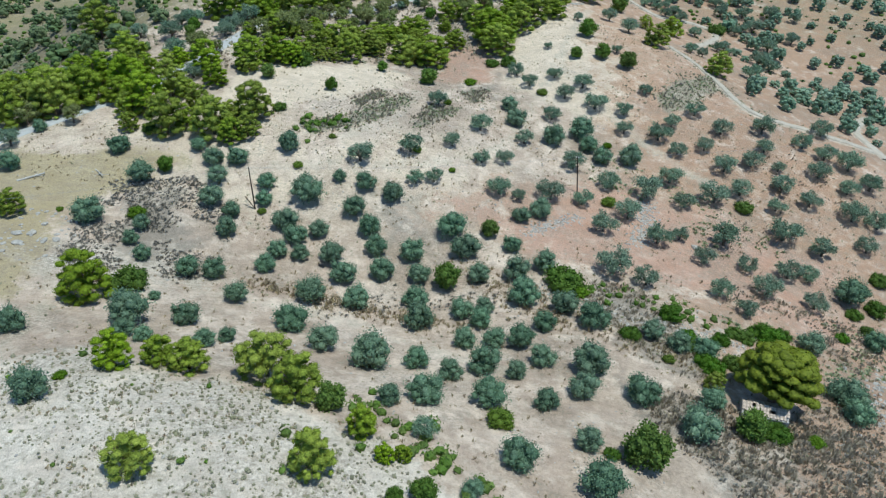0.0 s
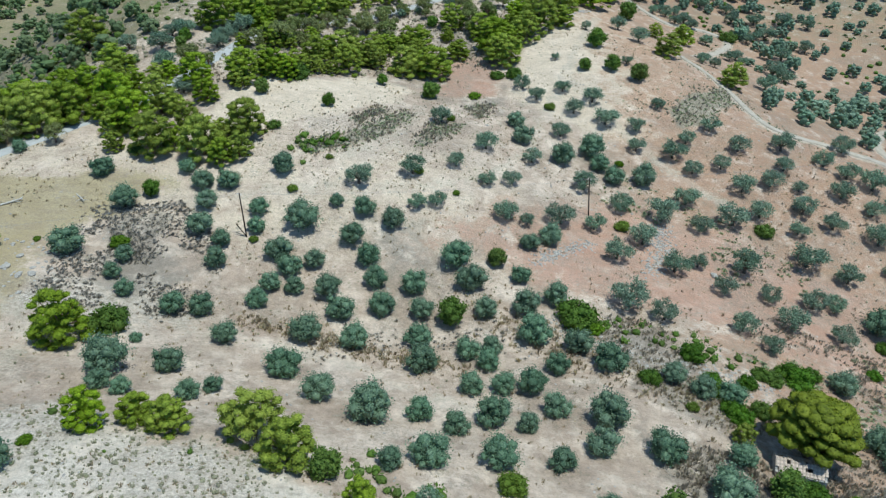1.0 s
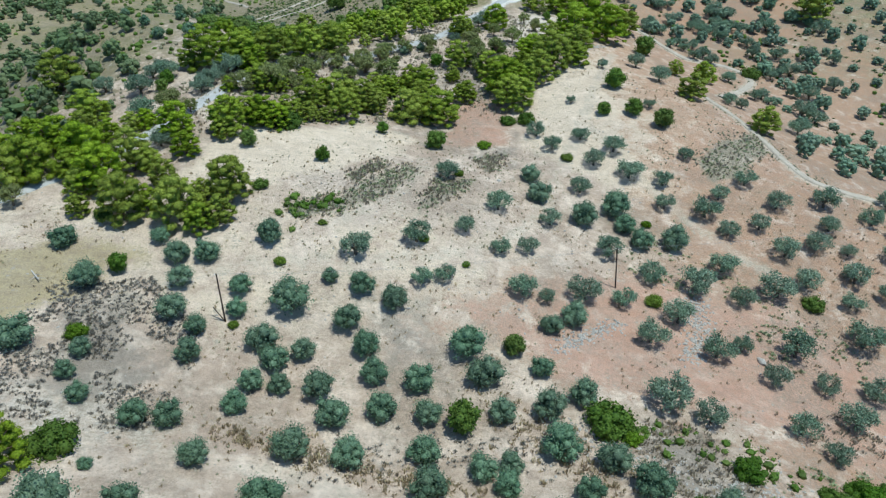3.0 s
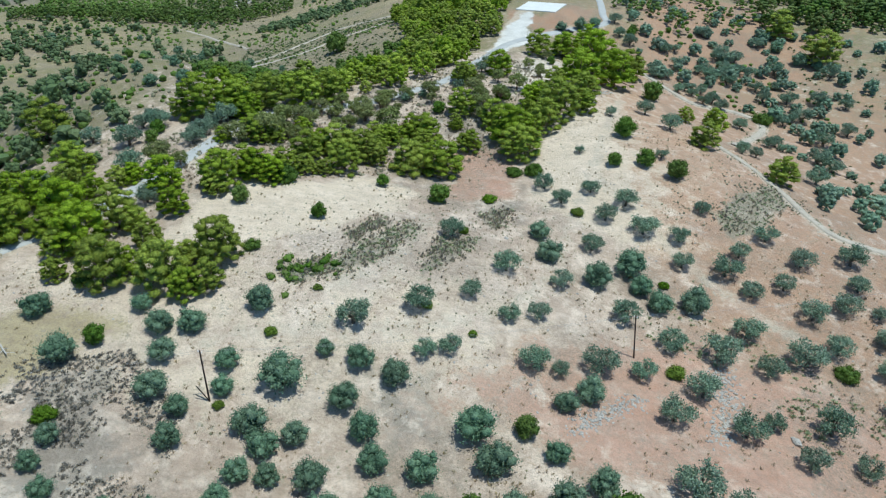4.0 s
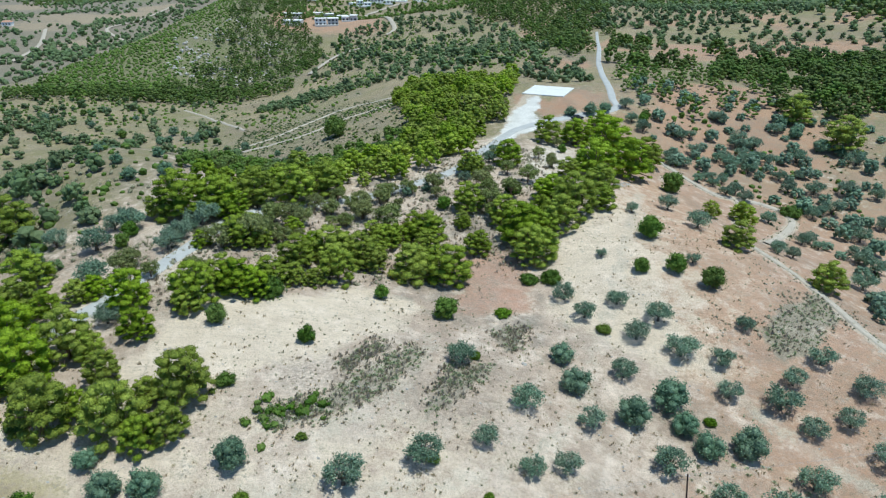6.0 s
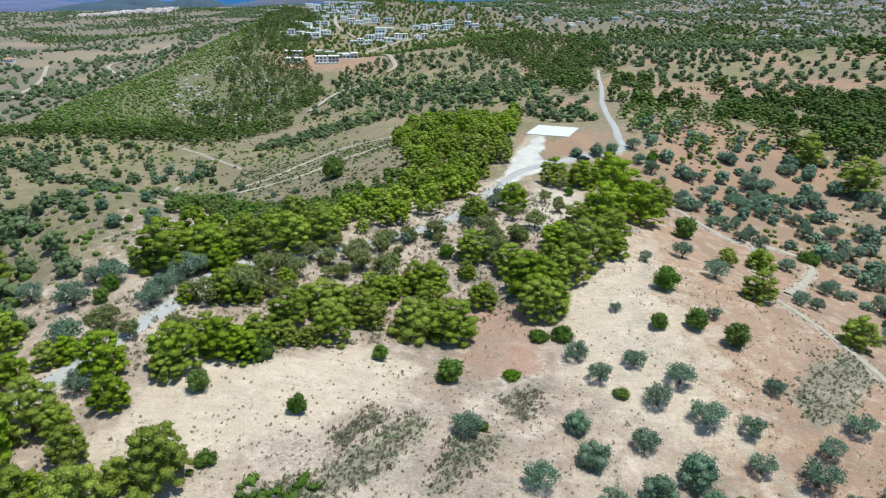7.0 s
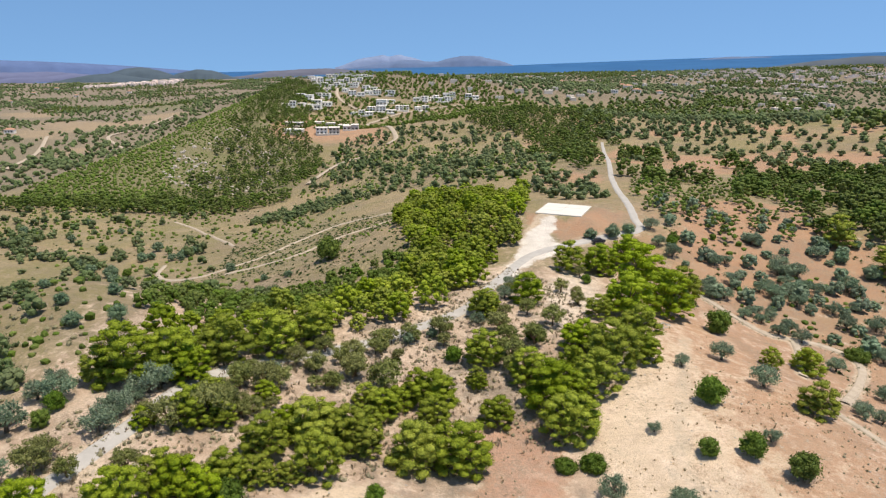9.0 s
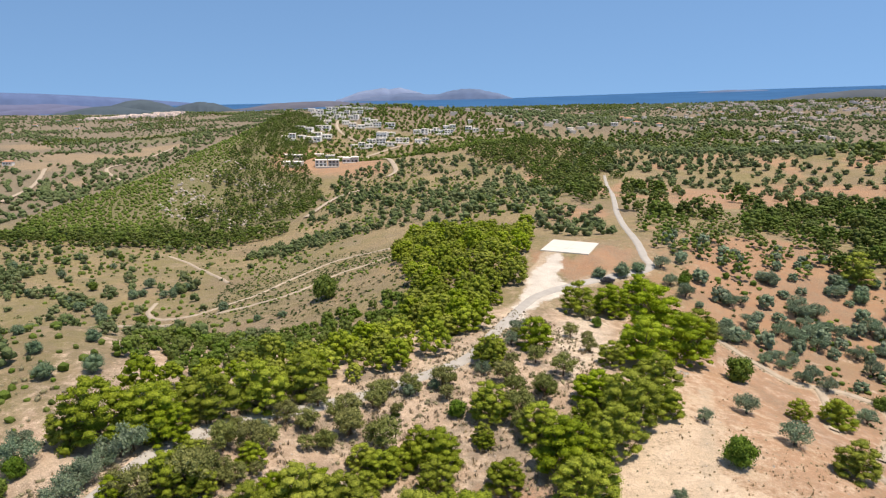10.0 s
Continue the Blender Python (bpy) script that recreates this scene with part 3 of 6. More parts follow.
def ribbon(name, pts, half, mat, label, lift=0.06, cross=4, end=None):
    """A road laid on the land, slightly crowned, with edges that wander a little."""
    bm = bmesh.new()
    rows = []
    for i, (x, y) in enumerate(pts):
        ax, ay = pts[max(i - 1, 0)]
        bx, by = pts[min(i + 1, len(pts) - 1)]
        n = Vector((-(by - ay), bx - ax)).normalized()
        row = []
        for j in range(-cross, cross + 1):
            wide = half + ((end or half) - half) * i / (len(pts) - 1)
            w = wide * j / cross * (1 + 0.10 * noise.noise((x * 0.2, y * 0.2, j * 3.0)))
            px, py = x + n.x * w, y + n.y * w
            drop = -0.35 if abs(j) == cross else 0.0
            row.append(bm.verts.new((px, py, gz(px, py) + lift + 0.25 + drop)))
        rows.append(row)
    for a, b in zip(rows, rows[1:]):
        for k in range(len(a) - 1):
            bm.faces.new((a[k], a[k + 1], b[k + 1], b[k]))
    bmesh.ops.recalc_face_normals(bm, faces=bm.faces)
    me = bpy.data.meshes.new(name)
    bm.to_mesh(me)
    bm.free()
    me.materials.append(mat)
    for p in me.polygons:
        p.use_smooth = True
    return tagged(new(name, me), label, "road", kind="structure")


ribbon("road", ROAD, 1.7, ASPHALT, "sun-bleached narrow asphalt road between pines", end=1.15)
ribbon("track_east", TRACK_EAST, 0.9, GRAVEL, "pale gravel track along the olive slope")
ribbon("track_loop", TRACK_LOOP, 1.0, GRAVEL, "pale gravel track in a bend")
ribbon("track_spur", TRACK_SPUR, 1.1, GRAVEL, "short pale spur of the gravel track")
ribbon("track_far_east", TRACK_FAR_EAST, 1.4, GRAVEL, "pale gravel track among olives")

for line in HILL_PATHS:
    ribbon("hill_path", line, 1.0, GRAVEL, "pale worn path across the grassy slope", 0.15, 2)
for line in FAR_ROADS:
    ribbon("far_road", line, 2.2, GRAVEL, "pale dirt road on the far hill", 1.0, 2)

# the sea beyond the land
sea_mat, sea_nt, sea_b = material("sea_water", 0.6)
sea_nt.links.new(mixed(sea_nt, noise_at(sea_nt, 0.004, 3.0), (0.018, 0.105, 0.26), (0.026, 0.13, 0.31)), sea_b.inputs["Base Color"])
sea_b.inputs["Specular IOR Level"].default_value = 0.1
bm = bmesh.new()
for shore_line in ([(-1500, 2650, -52.0), (0, 3130, -22.0), (1500, 2640, 20.0), (2400, 1800, 45.0), (3300, 3600, 136.0), (2428, 4116, 104.0), (1435, 4569, 62.0), (418, 4777, 16.0), (-1247, 4629, -31.0), (-2200, 4250, -50.0)],):
    bm.faces.new([bm.verts.new(v) for v in shore_line])
me = bpy.data.meshes.new("water")
bm.to_mesh(me)
bm.free()
me.materials.append(sea_mat)
tagged(new("water", me), "hazy blue sea on the horizon", "sea", kind="structure")

# ---- trees and bushes ----
ICO = bmesh.new()
bmesh.ops.create_icosphere(ICO, subdivisions=2, radius=1.0)
ICO_V = np.array([v.co for v in ICO.verts])
ICO_F = np.array([[v.index for v in f.verts] for f in ICO.faces])
ICO.free()
ICO = bmesh.new()
bmesh.ops.create_icosphere(ICO, subdivisions=1, radius=1.0)
ICO1_V = np.array([v.co for v in ICO.verts])
ICO1_F = np.array([[v.index for v in f.verts] for f in ICO.faces])
ICO.free()


def mesh_of(name, verts, faces, mat, flat=True):
    """One mesh from arrays of places and of triangles or quads (quads end in -1 where they are triangles)."""
    me = bpy.data.meshes.new(name)
    me.from_pydata(verts.tolist(), [], [[k for k in f if k >= 0] for f in faces.tolist()])
    me.materials.append(mat)
    if not flat:
        me.polygons.foreach_set("use_smooth", np.ones(len(me.polygons), bool))
    return me


def lobes_of(rng, n, rx, rz, zc, size, flat=1.0, low=-0.55):
    """Centres and radii of the puffs that make up a crown."""
    out = []
    for i in range(n):
        u = rng.uniform(low, 1.0)
        a = i * 2.399963 + rng.uniform(-0.5, 0.5)
        s = math.sqrt(max(0.0, 1 - u * u))
        k = rng.uniform(0.55, 0.80)
        out.append((rx * k * s * math.cos(a), rx * k * s * math.sin(a), zc + rz * k * u, size * rng.uniform(0.75, 1.2), flat))
    return out


def crown_mesh(name, rng, lobes, leaves, leaf, mat, core=0.82, lift=0.3, aspect=0.5, top=0.25, lying=0.0, shag=0.58):
    """A crown: lumpy puffs wrapped in many small leaf sprays."""
    V, Fc, base = [], [], 0
    IV, IF = (ICO_V, ICO_F) if core > 0.85 else (ICO1_V, ICO1_F)
    for x, y, z, r, flat in lobes:
        bump = 1 + 0.34 * np.array([noise.noise(Vector(v) * 2.3 + Vector((x, y, z)) * 3) for v in IV])
        v = IV * bump[:, None] * r * core * np.array([1, 1, flat]) + np.array([x, y, z])
        V.append(v)
        Fc.append(np.hstack([IF + base, np.full((len(IF), 1), -1)]))
        base += len(v)
    nr = np.random.RandomState(rng.randrange(10 ** 6))
    w = np.array([r * r for *_, r, _ in lobes])
    pick = nr.choice(len(lobes), leaves, p=w / w.sum())
    lob = np.array(lobes)[pick]
    d = nr.normal(size=(leaves, 3))
    d[:, 2] += top
    d /= np.linalg.norm(d, axis=1)[:, None]
    jag = 0.80 + shag * nr.uniform(0, 1, (leaves, 1)) ** 1.5
    at = lob[:, :3] + d * lob[:, 3:4] * np.hstack([np.ones((leaves, 2)), lob[:, 4:5]]) * jag
    up = d + nr.normal(size=(leaves, 3)) * 0.55 + np.array([0, 0, lift])
    up /= np.linalg.norm(up, axis=1)[:, None]
    # some sprays lie along the puff's surface, the others stand out from it
    flat_on = nr.uniform(0, 1, (leaves, 1)) < lying
    face = d + nr.normal(size=(leaves, 3)) * 0.35 + np.array([0, 0, 0.25])
    along_it = np.cross(face, nr.normal(size=(leaves, 3)))
    along_it /= np.linalg.norm(along_it, axis=1)[:, None]
    up = np.where(flat_on, along_it, up)
    side = np.cross(up, np.where(flat_on, face, nr.normal(size=(leaves, 3))))
    side /= np.linalg.norm(side, axis=1)[:, None]
    s = leaf * nr.uniform(0.6, 1.4, (leaves, 1))
    a, b = at - up * s * 0.5, at + up * s * 0.6
    c, e = at + side * s * aspect, at - side * s * aspect
    V.append(np.stack([a, c, b, e], 1).reshape(-1, 3))
    k = base + np.arange(leaves * 4).reshape(-1, 4)
    Fc.append(k)
    me = mesh_of(name, np.vstack(V), np.vstack(Fc), mat)
    me.polygons.foreach_set("use_smooth", np.arange(len(me.polygons)) < len(IF) * len(lobes))
    return me


def limb(V, Fc, base, p, q, r0, r1, sides=6):
    """A tapered limb from p to q, appended to the arrays."""
    p, q = np.array(p, float), np.array(q, float)
    ax = (q - p) / (np.linalg.norm(q - p) + 1e-9)
    u = np.cross(ax, [0.3, 0.9, 0.2])
    u /= np.linalg.norm(u)
    w = np.cross(ax, u)
    ang = np.arange(sides) * 2 * math.pi / sides
    ring = np.cos(ang)[:, None] * u + np.sin(ang)[:, None] * w
    V.append(np.vstack([p + ring * r0, q + ring * r1]))
    i = np.arange(sides)
    j = (i + 1) % sides
    Fc.append(np.stack([base + i, base + j, base + sides + j, base + sides + i], 1))
    return base + 2 * sides


def trunk_mesh(name, rng, height, r, tips, mat):
    V, Fc, base = [], [], 0
    fork = (rng.uniform(-0.1, 0.1) * height, rng.uniform(-0.1, 0.1) * height, height)
    base = limb(V, Fc, base, (0, 0, -0.6), (0.1 * r, 0, 0.25), r * 1.5, r * 1.05, 8)
    base = limb(V, Fc, base, (0.1 * r, 0, 0.2), fork, r * 1.05, r * 0.75, 8)
    for tx, ty, tz in tips:
        mid = (fork[0] * 0.5 + tx * 0.5 + rng.uniform(-0.15, 0.15), fork[1] * 0.5 + ty * 0.5 + rng.uniform(-0.15, 0.15), fork[2] * 0.45 + tz * 0.55)
        base = limb(V, Fc, base, fork, mid, r * 0.55, r * 0.34)
        base = limb(V, Fc, base, mid, (tx, ty, tz), r * 0.34, r * 0.12, 5)
    return mesh_of(name, np.vstack(V), np.vstack(Fc), mat, False)


def olive_kind(seed):
    rng = random.Random(seed)
    lobes = lobes_of(rng, 30, 2.3, 1.75, 1.85, 0.72, 0.95, -0.85)
    lobes = [(x + rng.uniform(-0.3, 0.3), y + rng.uniform(-0.3, 0.3), z, r * rng.uniform(0.7, 1.3), f) for x, y, z, r, f in lobes] + [(0, 0, 1.6, 1.4, 0.85)]
    tips = [l[:3] for l in lobes[::4]]
    return trunk_mesh("trunk", rng, 0.7, 0.24, tips, BARK), crown_mesh("crown", rng, lobes, 3000, 0.19, OLIVE_LEAF, core=0.78, aspect=0.42, lying=0.2, shag=0.66)


def old_olive_kind(seed):
    rng = random.Random(seed)
    lobes = [(x, y, z, r * rng.uniform(0.7, 1.15), f) for x, y, z, r, f in lobes_of(rng, 22, 2.7, 1.5, 2.1, 0.62, 0.8, -0.6)]
    lobes += [(rng.uniform(-0.8, 0.8), rng.uniform(-0.8, 0.8), 1.9, 0.9, 0.8)]
    tips = [l[:3] for l in lobes[::2]]
    return trunk_mesh("trunk", rng, 0.8, 0.26, tips, BARK), crown_mesh("crown", rng, lobes, 2300, 0.24, OLD_OLIVE_LEAF, core=0.36, aspect=0.36, lying=0.3, shag=0.8)


def pine_kind(seed, tall=1.0):
    """An Aleppo pine: an egg of overlapping flat pads of needles with dark gaps between them."""
    rng = random.Random(seed)
    lobes = []
    lean = (rng.uniform(-0.35, 0.35), rng.uniform(-0.35, 0.35))
    tiers = 8
    for t in range(tiers):
        u = t / (tiers - 1)
        spread = 2.5 * math.sqrt(max(0.05, 1 - ((u - 0.22) / 0.84) ** 2))
        n = max(3, round(9 * spread / 2.5))
        for i in range(n):
            a = 6.283 * (i + rng.uniform(0.15, 0.85)) / n + t * 0.9
            k = rng.uniform(0.70, 1.08)
            lobes.append((spread * k * math.cos(a) + lean[0] * u, spread * k * math.sin(a) + lean[1] * u, (0.65 + u * 3.95 + rng.uniform(-0.4, 0.4)) * tall, rng.uniform(0.34, 0.86), rng.uniform(0.34, 0.55)))
    tips = [l[:3] for l in lobes[::5]]
    lobes += [(0, 0, 1.6 * tall, 1.35, 0.8), (lean[0], lean[1], 3.0 * tall, 1.15, 0.8), (lean[0], lean[1], 4.55 * tall, 0.75, 0.7)]
    return trunk_mesh("trunk", rng, 1.4, 0.22, tips, PINE_BARK), crown_mesh("crown", rng, lobes, 8600, 0.125, PINE_NEEDLE, core=0.84, lift=0.8, aspect=0.42, top=0.6, lying=0.80, shag=0.38)


def umbrella_kind(seed):
    rng = random.Random(seed)
    lobes = []
    for i in range(70):
        k = math.sqrt((i + 0.5) / 70)
        a = i * 2.399963
        top = 3.9 * math.sqrt(max(0.0, 1 - 0.92 * k * k))
        lobes.append((2.45 * k * math.cos(a), 2.2 * k * math.sin(a), 0.7 + top + rng.uniform(-0.25, 0.2), rng.uniform(0.40, 0.74), 0.50))
    lobes += [(1.2, 0, 2.0, 1.2, 0.8), (-1.0, 0.3, 2.2, 1.3, 0.8), (0, -0.8, 2.0, 1.1, 0.8)]
    return trunk_mesh("trunk", rng, 1.6, 0.3, [l[:3] for l in lobes[::5]], PINE_BARK), crown_mesh("crown", rng, lobes, 13000, 0.105, UMBRELLA_NEEDLE, core=0.90, lift=0.8, aspect=0.42, top=0.6, lying=0.86, shag=0.30)


def thin_pine_kind(seed):
    rng = random.Random(seed)
    lobes = lobes_of(rng, 20, 2.5, 1.9, 2.5, 0.7, 0.75, -0.6)
    tips = [l[:3] for l in lobes[::2]]
    return trunk_mesh("trunk", rng, 1.2, 0.2, tips, PINE_BARK), crown_mesh("crown", rng, lobes, 2200, 0.22, THIN_NEEDLE, core=0.6, lift=0.8, aspect=0.36, lying=0.5)


def broadleaf_kind(seed):
    rng = random.Random(seed)
    lobes = lobes_of(rng, 22, 2.3, 2.0, 2.1, 0.78, 0.95, -0.85) + [(0, 0, 2.0, 1.6, 1.0)]
    return trunk_mesh("trunk", rng, 0.8, 0.18, [l[:3] for l in lobes[::4]], BARK), crown_mesh("crown", rng, lobes, 2300, 0.26, BROAD_LEAF, aspect=0.5, lying=0.4)


def bush_kind(seed, mat):
    rng = random.Random(seed)
    lobes = lobes_of(rng, 20, 2.3, 1.35, 0.7, 0.75, 0.85, -0.35) + [(0, 0, 0.5, 1.7, 0.7)]
    return trunk_mesh("stem", rng, 0.3, 0.08, [l[:3] for l in lobes[::5]], BARK), crown_mesh("crown", rng, lobes, 2000, 0.21, mat, aspect=0.5, lying=0.5)


OLIVES_A = [
    (3.0, 46.6, 1.2), (16.9, 50.0, 2.5), (8.1, 52.2, 2.1), (-43.6, 55.1, 2.2), (16.7, 57.0, 1.7), (-6.2, 60.7, 1.6), 
    (31.4, 61.4, 2.7), (-2.1, 62.6, 2.4), (5.7, 63.6, 2.3), (12.8, 64.0, 1.8), (25.8, 67.3, 2.5), (18.1, 67.4, 2.1), 
    (35.2, 67.6, 1.8), (56.6, 69.5, 2.3), (1.0, 69.9, 1.7), (-38.3, 70.7, 1.4), (-9.4, 70.9, 2.9), (9.8, 70.9, 1.6), 
    (-54.8, 71.1, 2.0), (-30.9, 71.2, 1.6), (-41.4, 71.8, 1.6), (-3.5, 72.1, 1.9), (5.6, 72.2, 2.3), (20.2, 73.1, 2.7), 
    (-28.6, 73.4, 1.3), (57.5, 74.0, 3.0), (13.8, 74.7, 1.9), (-16.1, 74.7, 2.2), (-41.9, 75.8, 2.8), (-35.2, 77.4, 2.0),
]
OLIVES_B = [
    (3.0, 79.1, 1.9), (38.2, 79.4, 2.0), (11.2, 79.6, 2.1), (7.4, 79.6, 1.9), (-21.7, 80.1, 2.5), (34.6, 80.3, 1.9), 
    (31.3, 82.8, 1.8), (-41.6, 83.0, 0.9), (15.4, 84.2, 1.9), (-3.6, 84.3, 2.5), (22.9, 85.3, 2.5), (-30.9, 86.2, 1.9), 
    (5.0, 87.1, 3.4), (59.0, 88.0, 2.3), (-13.4, 88.7, 2.3), (19.2, 89.1, 2.3), (-20.4, 89.2, 2.5), (-4.3, 90.0, 2.2), 
    (12.9, 91.3, 2.6), (-39.6, 91.7, 1.9), (-35.8, 92.3, 2.0), (74.2, 94.1, 2.1), (-47.5, 94.5, 1.6), (-16.2, 95.2, 2.4), 
    (-28.8, 95.9, 1.9), (-3.9, 96.6, 2.0), (-9.9, 96.8, 2.2), (6.0, 97.1, 2.0), (-50.4, 98.0, 1.4), (12.3, 98.0, 2.3),
]
OLIVES_C = [
    (-18.6, 99.5, 2.2), (-27.5, 99.8, 1.8), (-23.8, 99.9, 1.7), (17.4, 100.7, 2.1), (-50.0, 101.9, 1.5), (-5.2, 102.0, 2.3), 
    (-58.7, 102.6, 2.8), (-11.5, 102.8, 2.1), (4.0, 103.5, 2.7), (-36.6, 103.6, 1.9), (-25.1, 103.9, 2.3), (12.1, 105.4, 1.8), 
    (75.0, 105.8, 3.1), (-21.6, 105.9, 1.9), (-27.2, 106.9, 2.4), (-13.0, 107.0, 2.2), (-36.8, 108.1, 1.7), (1.6, 108.2, 2.8), 
    (-40.6, 110.6, 2.3), (-15.8, 111.3, 2.2), (-31.9, 112.0, 1.7), (-24.3, 113.7, 3.1), (14.6, 114.2, 1.9), (-77.1, 115.0, 2.0), 
    (-54.2, 115.0, 2.4), (-9.3, 115.3, 2.3), (-32.1, 116.0, 1.8), (-41.0, 116.6, 2.0), (18.3, 116.8, 2.3), (-14.2, 117.7, 2.0),
]
OLIVES_D = [
    (-19.3, 119.3, 1.4), (-42.8, 121.6, 2.1), (-38.5, 122.1, 2.2), (-60.9, 123.4, 2.3), (-46.6, 125.3, 1.6), (-29.4, 126.3, 2.3), 
    (-78.6, 130.1, 1.5), (34.1, 139.1, 2.4), (40.4, 140.4, 2.7), (31.7, 142.9, 2.2), (24.0, 143.4, 2.6), (30.7, 147.9, 3.1), 
    (16.3, 148.3, 2.5), (15.2, 155.4, 2.2), (-74.8, 156.5, 2.8), (-72.9, 207.7, 1.9), (-66.1, 211.1, 1.9), (-12.2, 216.1, 1.4), 
    (-79.3, 216.7, 1.5), (-7.8, 218.4, 1.2), (-73.0, 225.6, 1.5), (-88.1, 226.8, 1.3), (128.4, 287.0, 1.9), (122.7, 290.8, 2.7), 
    (38.8, 294.9, 2.1), (45.9, 297.5, 2.5), (118.7, 300.6, 2.6), (51.9, 301.5, 2.2), (-54.4, 302.0, 1.5), (-62.8, 304.7, 1.4),
]
OLIVES_E = [
    (115.9, 307.0, 2.2), (128.3, 309.6, 1.8), (119.4, 310.4, 1.9), (-82.2, 333.7, 2.2), (-132.4, 349.0, 2.5), (-138.6, 360.1, 3.3), 
    (-150.6, 368.6, 2.7), (-161.1, 379.2, 2.3), (-120.0, 383.6, 4.0), (-135.6, 386.8, 4.1), (-184.1, 391.8, 2.2), (-119.0, 393.9, 4.1), 
    (-137.7, 406.3, 2.8), (-203.5, 412.6, 2.3), (-186.6, 424.5, 2.1), (-213.8, 432.4, 2.5), (-175.1, 452.1, 2.0), (-197.9, 466.2, 1.8),
]
PINES_A = [
    (-28.8, 44.6, 2.3), (-12.6, 46.5, 2.3), (-5.9, 49.6, 1.1), (-4.1, 50.0, 1.0), (-8.7, 53.6, 1.8), (-16.5, 59.1, 3.0), 
    (-38.3, 62.8, 2.3), (-29.8, 63.1, 2.4), (-20.9, 63.5, 3.4), (-33.6, 64.3, 2.0), (36.9, 71.5, 1.5), (-50.4, 81.8, 3.7), 
    (-70.4, 101.7, 2.3), (-41.0, 128.2, 2.2), (-38.2, 129.7, 2.2), (-53.9, 130.1, 3.5), (-44.9, 130.4, 3.5), (-61.6, 131.0, 1.7), 
    (-50.6, 132.2, 1.9), (-42.5, 135.3, 1.9), (-37.8, 136.4, 3.3), (-63.4, 136.9, 2.3), (-60.7, 138.4, 3.7), (-49.9, 139.0, 2.1), 
    (-67.1, 142.5, 2.5), (-56.8, 144.0, 3.1), (-54.0, 144.2, 2.1), (-66.5, 146.8, 3.8), (-48.7, 148.6, 2.8), (-65.1, 154.3, 2.5),
]
PINES_B = [
    (-43.2, 155.1, 2.7), (-52.4, 155.3, 3.6), (-43.2, 157.8, 3.7), (-61.6, 158.0, 2.3), (-59.4, 159.2, 2.3), (-34.5, 161.4, 2.8), 
    (-37.6, 161.7, 3.6), (-72.5, 164.0, 4.1), (-29.7, 167.9, 2.3), (-26.4, 169.2, 2.1), (-22.6, 172.4, 3.6), (-47.6, 176.4, 1.8), 
    (-9.5, 179.4, 4.4), (-3.0, 179.8, 4.7), (-24.7, 180.2, 4.3), (-17.2, 180.2, 3.1), (-28.6, 180.3, 2.6), (-19.9, 180.8, 3.8), 
    (-5.7, 182.8, 2.8), (-23.3, 183.2, 3.1), (-17.4, 184.8, 2.7), (73.3, 185.8, 3.6), (-40.9, 185.8, 2.3), (-89.1, 187.5, 4.8), 
    (14.5, 187.8, 4.9), (-59.0, 188.5, 3.1), (-55.1, 188.9, 5.1), (-33.6, 189.2, 2.2), (-7.3, 190.0, 2.9), (-45.7, 190.8, 3.5),
]
PINES_C = [
    (-15.5, 191.4, 2.9), (3.2, 192.5, 3.1), (-48.9, 192.7, 5.2), (-18.3, 193.6, 2.5), (-13.3, 194.9, 2.6), (17.1, 195.8, 3.6), 
    (13.3, 196.1, 5.4), (-7.3, 196.9, 4.3), (59.7, 198.9, 3.7), (20.8, 199.6, 4.3), (-10.1, 199.8, 2.7), (-43.2, 199.8, 4.8), 
    (13.4, 201.3, 2.7), (0.6, 201.8, 1.6), (0.4, 203.3, 1.9), (9.6, 203.8, 3.8), (-36.6, 206.6, 5.1), (25.5, 206.9, 5.4), 
    (18.1, 207.0, 2.8), (2.0, 209.4, 3.9), (32.4, 210.7, 3.3), (-31.2, 213.9, 4.6), (24.5, 214.2, 3.0), (20.6, 214.4, 4.0), 
    (33.5, 220.4, 4.5), (62.7, 223.3, 2.4), (72.1, 226.4, 3.5), (2.6, 227.9, 3.1), (3.8, 230.5, 2.8), (28.0, 231.4, 2.9),
]
PINES_E = [
    (-87.2, 133.6, 3.8), (-83.9, 138.8, 3.5), (-78.9, 138.5, 3.9), (-100.6, 160.7, 4.1), (-89.7, 152.9, 3.8), (-83.4, 151.0, 3.4), (-81.5, 156.8, 3.8), (-75.2, 153.4, 4.0),
    (-70.6, 156.1, 3.4), (-74.3, 142.6, 3.8), (-94.0, 144.0, 3.6), (-97.0, 136.5, 3.4), (-78.0, 146.5, 3.0), (-92.0, 160.0, 3.2),
]
PINES_F = [(-41.3, 178.7, 3.4), (-37.8, 179.6, 2.5), (-40.3, 163.1, 3.0), (-30.4, 174.7, 3.5), (-33.3, 166.3, 2.8)]
PINES_D = [
    (35.2, 234.7, 5.9), (12.8, 236.6, 4.1), (47.3, 244.4, 6.2), (55.5, 259.0, 5.0), (44.9, 259.5, 6.6), (27.8, 269.4, 4.3), 
    (37.0, 270.9, 5.2), (45.3, 276.6, 5.3), (131.0, 291.5, 6.7), (123.2, 311.3, 5.3),
]
